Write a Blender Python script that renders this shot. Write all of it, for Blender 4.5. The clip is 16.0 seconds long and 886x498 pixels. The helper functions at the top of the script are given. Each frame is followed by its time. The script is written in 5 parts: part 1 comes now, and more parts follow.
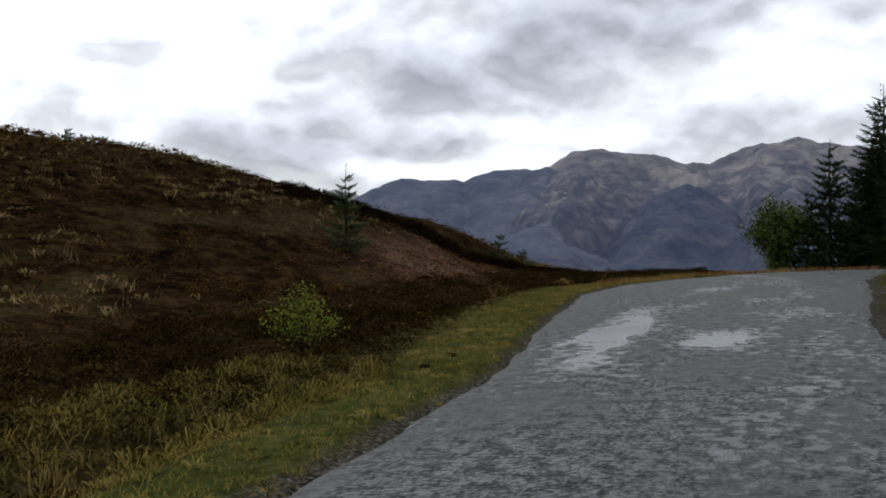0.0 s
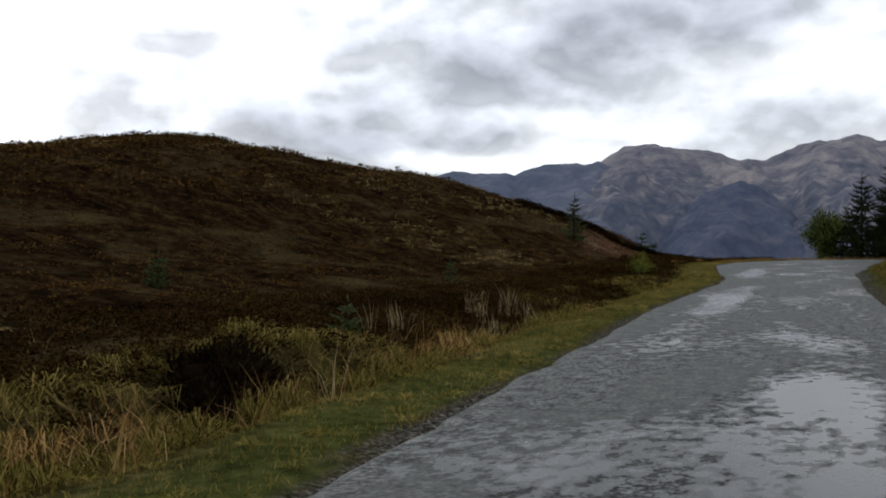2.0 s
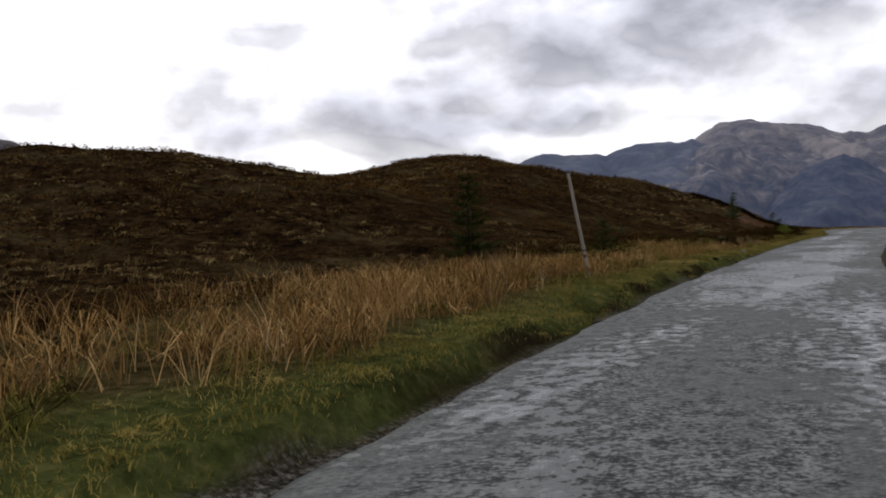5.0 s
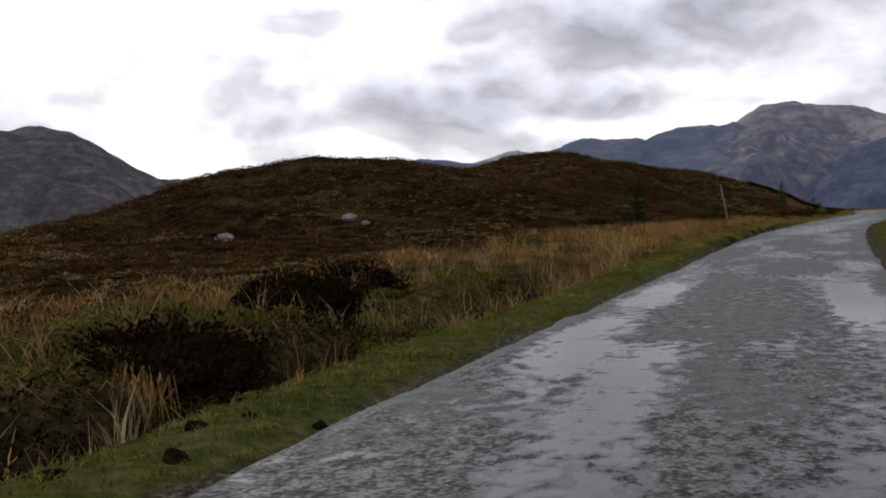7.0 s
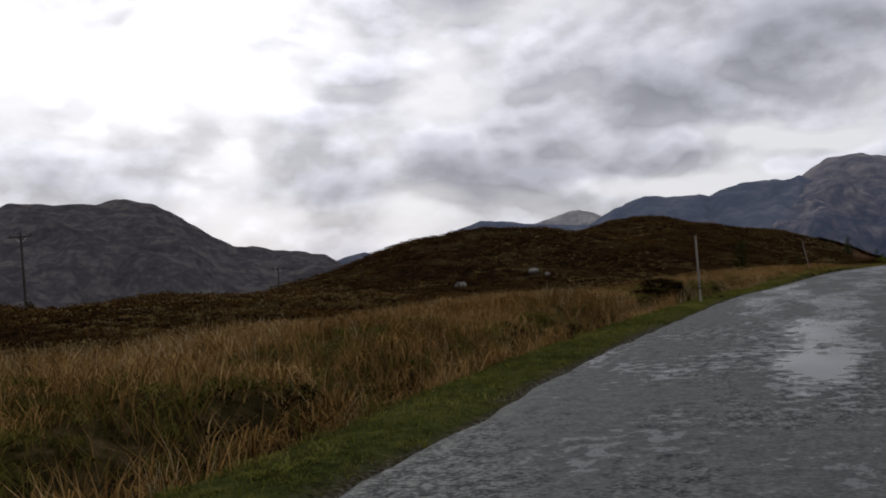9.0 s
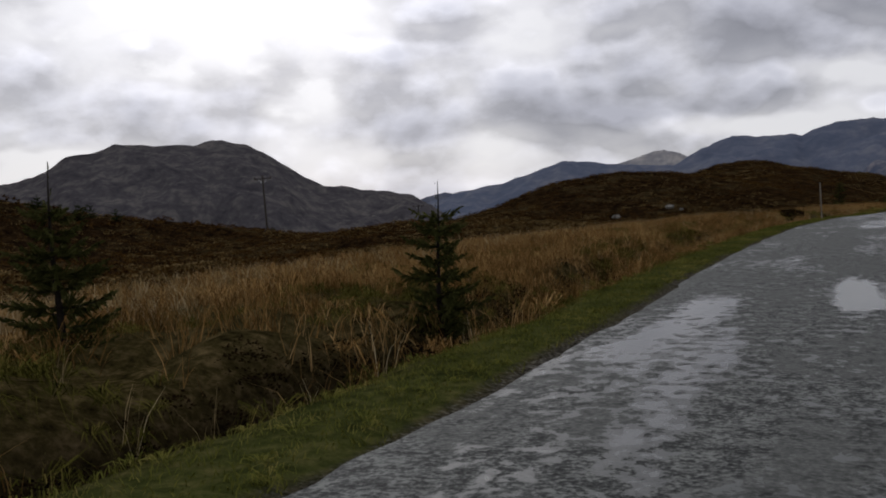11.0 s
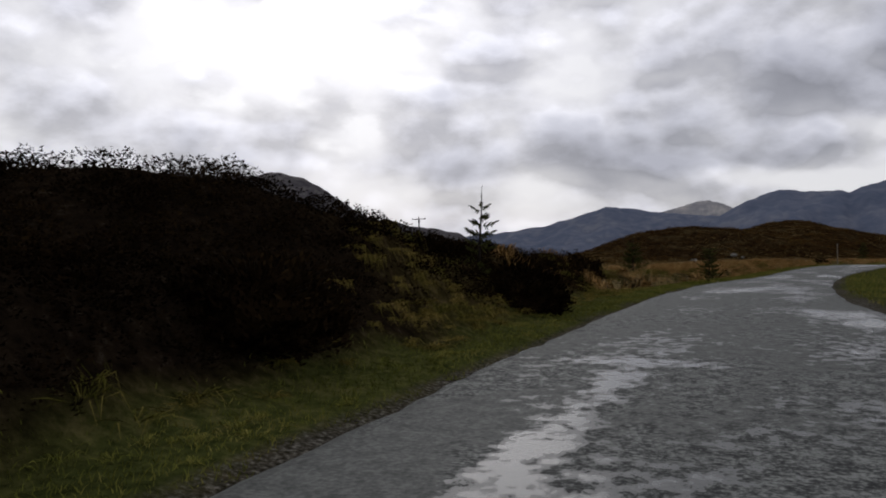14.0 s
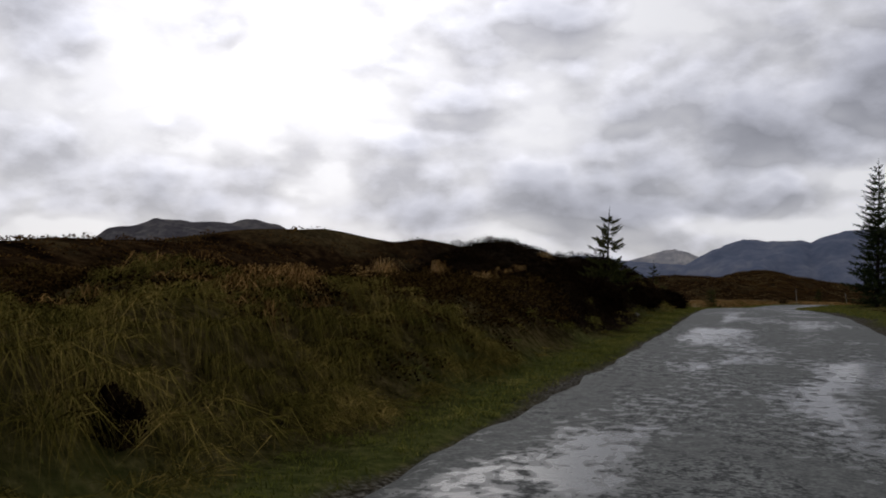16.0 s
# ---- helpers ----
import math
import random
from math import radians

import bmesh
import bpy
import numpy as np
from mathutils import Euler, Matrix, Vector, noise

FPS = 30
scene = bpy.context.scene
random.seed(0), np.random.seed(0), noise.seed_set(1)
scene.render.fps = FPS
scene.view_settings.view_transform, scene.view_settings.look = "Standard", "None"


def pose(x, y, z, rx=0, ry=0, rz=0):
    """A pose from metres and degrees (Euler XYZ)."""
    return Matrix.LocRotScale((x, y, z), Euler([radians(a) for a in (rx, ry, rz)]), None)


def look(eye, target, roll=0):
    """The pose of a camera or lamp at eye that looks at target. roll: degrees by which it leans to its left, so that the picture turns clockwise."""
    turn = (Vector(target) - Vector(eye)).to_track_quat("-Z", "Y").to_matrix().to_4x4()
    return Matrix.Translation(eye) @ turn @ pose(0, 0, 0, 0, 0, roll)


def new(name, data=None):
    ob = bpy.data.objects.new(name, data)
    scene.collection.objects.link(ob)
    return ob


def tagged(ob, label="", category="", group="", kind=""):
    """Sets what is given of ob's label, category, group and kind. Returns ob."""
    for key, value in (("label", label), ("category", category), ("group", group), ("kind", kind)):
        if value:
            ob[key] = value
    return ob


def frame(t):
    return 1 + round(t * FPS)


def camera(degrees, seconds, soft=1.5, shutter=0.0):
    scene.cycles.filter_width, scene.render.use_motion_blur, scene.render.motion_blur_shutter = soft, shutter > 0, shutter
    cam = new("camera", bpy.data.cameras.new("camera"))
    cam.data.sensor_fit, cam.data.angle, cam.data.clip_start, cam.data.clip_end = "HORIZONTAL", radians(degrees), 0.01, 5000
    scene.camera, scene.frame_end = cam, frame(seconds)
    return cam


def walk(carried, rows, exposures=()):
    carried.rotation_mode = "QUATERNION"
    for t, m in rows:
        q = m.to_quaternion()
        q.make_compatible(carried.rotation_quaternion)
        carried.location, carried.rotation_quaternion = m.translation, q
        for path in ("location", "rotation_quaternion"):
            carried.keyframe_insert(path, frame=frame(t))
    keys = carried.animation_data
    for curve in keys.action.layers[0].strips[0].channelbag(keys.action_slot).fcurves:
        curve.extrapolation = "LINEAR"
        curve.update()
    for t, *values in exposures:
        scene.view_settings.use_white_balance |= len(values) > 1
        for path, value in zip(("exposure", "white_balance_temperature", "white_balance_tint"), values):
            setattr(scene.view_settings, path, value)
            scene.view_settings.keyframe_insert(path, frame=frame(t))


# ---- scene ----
cam = camera(55.16, 16.0, soft=1.9, shutter=0.0)
# seconds, x, y, z, tilt, lean, heading
ROWS = [
    (0.0, 0.00, -0.00, 1.40, 89.50, 0.48, 0.00),
    (0.5, -2.03, -5.28, 1.41, 89.88, 0.98, 0.69),
    (1.0, -4.01, -10.62, 1.42, 89.80, 1.23, 1.08),
    (1.5, -5.94, -16.02, 1.42, 88.04, -0.50, 1.78),
    (2.0, -7.81, -21.47, 1.45, 89.00, -0.51, 3.20),
    (2.5, -9.58, -26.98, 1.51, 87.42, -0.55, 4.24),
    (3.0, -11.28, -32.53, 1.63, 87.62, -1.55, 5.22),
    (3.5, -12.90, -38.13, 1.64, 89.73, -2.04, 6.11),
    (4.0, -14.41, -43.77, 1.59, 89.06, -1.39, 7.15),
    (4.5, -15.81, -49.45, 1.55, 88.73, 0.30, 8.30),
    (5.0, -17.13, -55.18, 1.56, 87.92, 0.89, 9.15),
    (5.5, -18.39, -60.96, 1.60, 86.98, 1.00, 9.80),
    (6.0, -19.59, -66.78, 1.65, 86.27, 1.04, 10.37),
    (6.5, -20.73, -72.65, 1.71, 86.15, 1.16, 10.95),
    (7.0, -21.81, -78.55, 1.76, 86.98, 1.27, 11.66),
    (7.5, -22.82, -84.48, 1.80, 89.12, 0.97, 12.60),
    (8.0, -23.76, -90.43, 1.79, 90.90, 1.88, 13.47),
    (8.5, -24.63, -96.39, 1.73, 91.58, 2.82, 14.66),
    (9.0, -25.43, -102.37, 1.65, 91.28, 2.50, 15.76),
    (9.5, -26.16, -108.35, 1.58, 90.36, 2.04, 16.85),
    (10.0, -26.77, -114.33, 1.52, 89.17, 1.93, 18.04),
    (10.5, -27.23, -120.28, 1.49, 88.08, 2.14, 19.41),
    (11.0, -27.50, -126.21, 1.50, 87.46, 2.16, 21.08),
    (11.5, -27.56, -132.10, 1.57, 87.67, 0.95, 23.13),
    (12.0, -27.42, -137.95, 1.63, 88.00, 1.15, 24.47),
    (12.5, -27.21, -143.78, 1.65, 88.16, 0.49, 25.07),
    (13.0, -27.01, -149.65, 1.55, 89.16, -1.19, 24.84),
    (13.5, -26.88, -155.57, 1.40, 89.75, -1.14, 24.20),
    (14.0, -26.80, -161.55, 1.25, 90.12, -0.58, 23.73),
    (14.5, -26.76, -167.60, 1.08, 91.21, -0.76, 22.95),
    (15.0, -26.75, -173.68, 0.90, 91.78, -0.83, 22.08),
    (15.5, -26.79, -179.79, 0.72, 92.22, -0.91, 21.70),
    (16.0, -26.89, -185.92, 0.52, 93.33, -0.86, 21.59),
]
walk(cam, [(r[0], pose(*r[1:])) for r in ROWS], exposures=[(0.0, 0.1, 6250, 7), (1.5, 0.1, 6250, 7), (4.0, 0.1, 6450, 11), (7.0, 0.06, 6400, 13), (8.5, -0.38, 6410, 12), (11.0, -0.50, 6410, 12), (12.5, -0.48, 6410, 12), (14.0, -0.48, 6410, 12), (16.0, -0.48, 6410, 12)])

# ---------------------------------------------------------------- light
SUN_BEARING, SUN_HEIGHT = 33.0, 26.0          # degrees left of +y, degrees above the horizon
SUN_DIR = Vector((-math.sin(radians(SUN_BEARING)) * math.cos(radians(SUN_HEIGHT)),
                  math.cos(radians(SUN_BEARING)) * math.cos(radians(SUN_HEIGHT)), math.sin(radians(SUN_HEIGHT))))


# heaps and gaps of the cloud: bearing, height, half width, half height (degrees), more (+) or less (-) cloud
CLOUDS = [
    (4.0, 10.5, 17.0, 5.5, 0.075), (38.0, 7.2, 12.0, 2.4, 0.10), (9.7, 5.7, 10.0, 1.7, 0.13), (-1.0, 9.7, 7.0, 2.0, 0.08), (-13.0, 14.6, 11.0, 2.3, 0.17), (5.8, 15.7, 4.5, 1.6, 0.08),
    (21.7, 11.8, 4.0, 2.2, 0.08), (32.0, 16.6, 6.0, 1.2, 0.09), (-1.0, 6.7, 5.0, 0.8, 0.07), (48.0, 17.0, 4.0, 2.5, 0.15),
    (35.0, 12.2, 8.0, 2.8, -0.17), (15.2, 10.7, 3.5, 1.4, -0.12), (-7.0, 7.3, 6.0, 0.8, -0.18), (0.5, 4.6, 8.0, 0.75, -0.24), (-23.0, 10.4, 8.0, 2.0, -0.18),
    (22.0, 3.9, 6.0, 0.8, -0.06), (24.0, 9.2, 2.7, 0.8, -0.10), (45.2, 4.0, 2.5, 1.0, -0.16), (16.0, 13.5, 4.0, 1.2, -0.07), (20.0, 8.5, 7.0, 2.6, 0.05), (26.0, 5.6, 8.0, 1.2, 0.08),
]


class Nodes:
    """Short hand for building node trees."""

    def __init__(self, tree):
        self.tree = tree

    def add(self, kind, **values):
        n = self.tree.nodes.new(kind)
        for key, value in values.items():
            n.inputs[key[3:].replace("_", " ")].default_value = value
        return n

    def attribute(self, name):
        n = self.tree.nodes.new("ShaderNodeAttribute")
        n.attribute_name = name
        return n.outputs["Fac"]

    def link(self, a, b):
        self.tree.links.new(a, b)

    def math(self, op, a, b=None, c=None, clamp=False):
        n = self.add("ShaderNodeMath")
        n.operation, n.use_clamp = op, clamp
        for i, v in enumerate((a, b, c)):
            if v is None:
                continue
            if isinstance(v, (int, float)):
                n.inputs[i].default_value = v
            else:
                self.link(v, n.inputs[i])
        return n.outputs[0]

    def noise(self, vector, scale, detail=4.0, rough=0.55, distort=0.0):
        n = self.add("ShaderNodeTexNoise", in_Scale=scale, in_Detail=detail, in_Roughness=rough, in_Distortion=distort)
        if vector is not None:
            self.link(vector, n.inputs["Vector"])
        return n.outputs["Fac"]

    def ramp(self, fac, stops, mode="LINEAR"):
        n = self.add("ShaderNodeValToRGB")
        n.color_ramp.interpolation = mode
        while len(n.color_ramp.elements) < len(stops):
            n.color_ramp.elements.new(0.5)
        for e, (p, col) in zip(n.color_ramp.elements, stops):
            e.position = p
            e.color = (*col, 1) if not isinstance(col, (int, float)) else (col, col, col, 1)
        self.link(fac, n.inputs[0])
        return n.outputs[0]

    def mix(self, fac, a, b, mode="MIX"):
        n = self.add("ShaderNodeMix")
        n.data_type, n.blend_type = "RGBA", mode
        for sock, v in ((n.inputs[0], fac), (n.inputs[6], a), (n.inputs[7], b)):
            if isinstance(v, (int, float)):
                sock.default_value = v
            elif isinstance(v, tuple):
                sock.default_value = (*v, 1)
            else:
                self.link(v, sock)
        return n.outputs[2]

    def mapping(self, vector, scale=(1, 1, 1), rot=(0, 0, 0)):
        n = self.add("ShaderNodeMapping")
        n.inputs["Scale"].default_value, n.inputs["Rotation"].default_value = scale, rot
        self.link(vector, n.inputs["Vector"])
        return n.outputs[0]


def build_world():
    """Broken overcast: layers of grey and white cloud under a clear sky, brighter round the veiled sun."""
    w = bpy.data.worlds.new("overcast_sky")
    scene.world = w
    w.use_nodes = True
    t = Nodes(w.node_tree)
    w.node_tree.nodes.clear()
    out = t.add("ShaderNodeOutputWorld")
    sky = t.add("ShaderNodeTexSky")
    sky.sky_type, sky.sun_disc, sky.altitude = "NISHITA", False, 300.0
    sky.sun_elevation, sky.sun_rotation = radians(SUN_HEIGHT), radians(-SUN_BEARING)
    clear = t.add("ShaderNodeBackground", in_Strength=0.10)
    t.link(sky.outputs[0], clear.inputs["Color"])
    co = t.add("ShaderNodeTexCoord")
    sep = t.add("ShaderNodeSeparateXYZ")
    t.link(co.outputs["Generated"], sep.inputs[0])
    here = t.mapping(co.outputs["Generated"], (1, 1, 1.7))
    lift = t.add("ShaderNodeVectorMath")
    lift.operation = "ADD"
    t.link(here, lift.inputs[0])
    lift.inputs[1].default_value = (0.0, 0.0, 0.034)

    def billows(where):
        """Rounded heaps of cloud: warped cells in two sizes with a finer fray."""
        warp = t.add("ShaderNodeTexNoise", in_Scale=5.0, in_Detail=2.0)
        t.link(where, warp.inputs["Vector"])
        push = t.add("ShaderNodeVectorMath")
        push.operation = "MULTIPLY_ADD"
        t.link(warp.outputs["Color"], push.inputs[0])
        push.inputs[1].default_value = (0.16, 0.16, 0.16)
        t.link(where, push.inputs[2])
        cells = t.add("ShaderNodeTexVoronoi", in_Scale=7.0, in_Detail=2.0, in_Roughness=0.5)
        cells.feature = "SMOOTH_F1"
        cells.inputs["Smoothness"].default_value = 0.35
        t.link(push.outputs[0], cells.inputs["Vector"])
        fray = t.noise(where, 8.0, 7.0, 0.57, 0.0)
        return t.math("ADD", t.math("MULTIPLY", t.math("SUBTRACT", 0.80, cells.outputs["Distance"]), 0.42), t.math("MULTIPLY", fray, 0.70))

    lumps, above = billows(here), billows(lift.outputs[0])
    # bearing (degrees left of +y) and height of the direction, stirred so that no cloud has an even outline
    bearing = t.math("MULTIPLY", t.math("ARCTAN2", t.math("MULTIPLY", sep.outputs[0], -1.0), sep.outputs[1]), 57.3)
    height = t.math("MULTIPLY", t.math("ARCSINE", sep.outputs[2]), 57.3)
    bearing = t.math("ADD", bearing, t.math("MULTIPLY", t.math("SUBTRACT", t.noise(here, 6.0, 3.0, 0.5), 0.5), 8.0))
    height = t.math("ADD", height, t.math("MULTIPLY", t.math("SUBTRACT", t.noise(lift.outputs[0], 7.0, 3.0, 0.5), 0.5), 4.2))
    dense = t.math("ADD", t.math("MULTIPLY", lumps, 0.60), t.math("MULTIPLY", t.noise(here, 4.2, 3.0), 0.24))
    dense = t.math("ADD", dense, 0.120)
    for b0, e0, wide, tall, amount in CLOUDS:
        u = t.math("POWER", t.math("MULTIPLY", t.math("SUBTRACT", bearing, b0), 1.0 / wide), 2.0)
        v = t.math("POWER", t.math("MULTIPLY", t.math("SUBTRACT", height, e0), 1.0 / tall), 2.0)
        dense = t.math("MULTIPLY_ADD", t.math("EXPONENT", t.math("MULTIPLY", t.math("ADD", u, v), -1.0)), amount, dense)
    # the side of the veiled sun is thinner and brighter
    dot = t.add("ShaderNodeVectorMath")
    dot.operation = "DOT_PRODUCT"
    t.link(co.outputs["Generated"], dot.inputs[0])
    dot.inputs[1].default_value = SUN_DIR
    near = t.math("POWER", t.math("MAXIMUM", dot.outputs["Value"], 0.0), 22.0)
    dense = t.math("SUBTRACT", dense, t.math("MULTIPLY", near, 0.08))
    shade = t.ramp(dense, [(0.30, (1.06, 1.06, 1.08)), (0.38, (0.93, 0.93, 0.965)), (0.46, (0.76, 0.765, 0.82)), (0.56, (0.58, 0.59, 0.65)), (0.70, (0.42, 0.43, 0.485))])
    # the tops of the cloud lumps catch the light, their flat undersides do not
    relief = t.math("MULTIPLY", t.math("SUBTRACT", lumps, above), 2.8)
    relief = t.math("MULTIPLY", relief, t.ramp(dense, [(0.32, 0.0), (0.44, 1.0)]))
    lit = t.add("ShaderNodeVectorMath")
    lit.operation = "SCALE"
    t.link(shade, lit.inputs[0])
    t.link(t.math("ADD", t.math("MINIMUM", t.math("MAXIMUM", relief, -0.22), 0.40), 1.0), lit.inputs["Scale"])
    colour = lit.outputs[0]
    glow = t.math("ADD", t.math("MULTIPLY", near, 0.80), 1.0)
    cloud = t.add("ShaderNodeBackground")
    t.link(colour, cloud.inputs["Color"])
    t.link(glow, cloud.inputs["Strength"])
    m = t.add("ShaderNodeMixShader")
    t.link(t.math("ADD", t.math("MULTIPLY", dense, 0.1), 0.90, clamp=True), m.inputs[0])
    t.link(clear.outputs[0], m.inputs[1])
    t.link(cloud.outputs[0], m.inputs[2])
    t.link(m.outputs[0], out.inputs[0])
    lamp = bpy.data.lights.new("veiled_sun", "SUN")
    lamp.energy, lamp.angle, lamp.color = 0.5, radians(40), (1.0, 0.96, 0.90)
    sun = new("veiled_sun", lamp)
    sun.matrix_world = look((0, 0, 60), Vector((0, 0, 60)) - SUN_DIR)


build_world()


# ---------------------------------------------------------------- materials
def material(name):
    m = bpy.data.materials.new(name)
    m.use_nodes = True
    t = Nodes(m.node_tree)
    b = m.node_tree.nodes["Principled BSDF"]
    return m, t, b


def bump(t, b, height, strength, distance):
    n = t.add("ShaderNodeBump", in_Strength=strength, in_Distance=distance)
    t.link(height, n.inputs["Height"])
    t.link(n.outputs[0], b.inputs["Normal"])


def grain(name, colours, scale, rough=0.85, relief=0.3, distance=0.02, metal=0.0, stretch=(1, 1, 1), gloss=0.3):
    """A plain surface with grain and larger stains: colours dark to light."""
    m, t, b = material(name)
    co = t.mapping(t.add("ShaderNodeTexCoord").outputs["Object"], stretch)
    big, small = t.noise(co, scale * 0.15, 3.0), t.noise(co, scale, 6.0, 0.6)
    fac = t.math("ADD", t.math("MULTIPLY", big, 0.5), t.math("MULTIPLY", small, 0.5))
    n = len(colours)
    t.link(t.ramp(fac, [(0.3 + 0.4 * i / max(1, n - 1), c) for i, c in enumerate(colours)]), b.inputs["Base Color"])
    b.inputs["Roughness"].default_value, b.inputs["Metallic"].default_value, b.inputs["Specular IOR Level"].default_value = rough, metal, gloss
    bump(t, b, small, relief, distance)
    return m


def leafage(name, colours, rough=0.9, patch=0.25, spread=0.5, gloss=0.0):
    """Blades, needles and leaves: each island takes its own shade, and patches of the ground drift in tone."""
    m, t, b = material(name)
    geo = t.add("ShaderNodeNewGeometry")
    rnd = geo.outputs["Random Per Island"]
    drift = t.math("ADD", t.math("MULTIPLY", t.noise(geo.outputs["Position"], patch, 3.0), 1.2), t.math("MULTIPLY", t.noise(geo.outputs["Position"], patch * 6.0, 2.0), 0.7))
    drift = t.math("SUBTRACT", drift, 0.45)
    fac = t.math("ADD", t.math("MULTIPLY", rnd, spread), t.math("MULTIPLY", drift, 1.0 - spread))
    n = len(colours)
    t.link(t.ramp(fac, [(0.18 + 0.64 * i / max(1, n - 1), c) for i, c in enumerate(colours)]), b.inputs["Base Color"])
    b.inputs["Roughness"].default_value = rough
    b.inputs["Specular IOR Level"].default_value = gloss
    return m


def moor_material():
    m, t, b = material("moor")
    geo = t.add("ShaderNodeNewGeometry")
    pos = geo.outputs["Position"]
    belt, verge, bare = t.attribute("belt"), t.attribute("verge"), t.attribute("bare")
    streak = t.noise(t.mapping(pos, (1, 1, 2.5)), 0.22, 5.0, 0.6, 0.6)
    patch = t.noise(pos, 0.9, 6.0, 0.6)
    fine = t.noise(pos, 7.0, 5.0, 0.65)
    tuft = t.noise(pos, 3.2, 6.0, 0.7)
    heath = t.ramp(t.math("ADD", t.math("MULTIPLY", patch, 0.45), t.math("MULTIPLY", tuft, 0.55)), [(0.40, (0.003, 0.002, 0.0015)), (0.5, (0.015, 0.0085, 0.004)), (0.62, (0.044, 0.027, 0.0115))])
    mat_grass = t.ramp(fine, [(0.3, (0.030, 0.023, 0.009)), (0.55, (0.085, 0.064, 0.028)), (0.75, (0.17, 0.135, 0.070))])
    hill = t.mix(t.ramp(streak, [(0.52, 0.0), (0.66, 0.45)]), heath, mat_grass)
    # dead thatch, its colour darkened to carry the shade between tussocks too
    tan = t.ramp(t.math("ADD", t.math("MULTIPLY", fine, 0.6), t.math("MULTIPLY", tuft, 0.4)), [(0.36, (0.010, 0.008, 0.0035)), (0.5, (0.042, 0.033, 0.012)), (0.66, (0.12, 0.088, 0.040))])
    green = t.ramp(t.math("ADD", t.math("MULTIPLY", fine, 0.6), t.math("MULTIPLY", patch, 0.4)), [(0.34, (0.016, 0.019, 0.006)), (0.5, (0.045, 0.052, 0.014)), (0.66, (0.10, 0.092, 0.032))])
    col = t.mix(belt, hill, tan)
    col = t.mix(verge, col, green)
    scree = t.ramp(fine, [(0.34, (0.026, 0.015, 0.009)), (0.52, (0.115, 0.070, 0.043)), (0.72, (0.27, 0.19, 0.135))])
    col = t.mix(t.math("MULTIPLY", bare, t.ramp(patch, [(0.35, 0.3), (0.6, 1.0)])), col, scree)
    chip = t.noise(pos, 24.0, 3.0, 0.6)
    gravel = t.ramp(chip, [(0.36, (0.014, 0.012, 0.009)), (0.52, (0.055, 0.050, 0.040)), (0.68, (0.16, 0.15, 0.13))])
    col = t.mix(t.attribute("edge"), col, gravel)
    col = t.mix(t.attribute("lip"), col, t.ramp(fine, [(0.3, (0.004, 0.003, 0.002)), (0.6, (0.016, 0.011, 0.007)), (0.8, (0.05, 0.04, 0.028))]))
    t.link(col, b.inputs["Base Color"])
    b.inputs["Roughness"].default_value = 0.95
    b.inputs["Specular IOR Level"].default_value = 0.0
    bump(t, b, t.math("ADD", patch, t.math("MULTIPLY", fine, 0.5)), 0.9, 0.25)
    return m


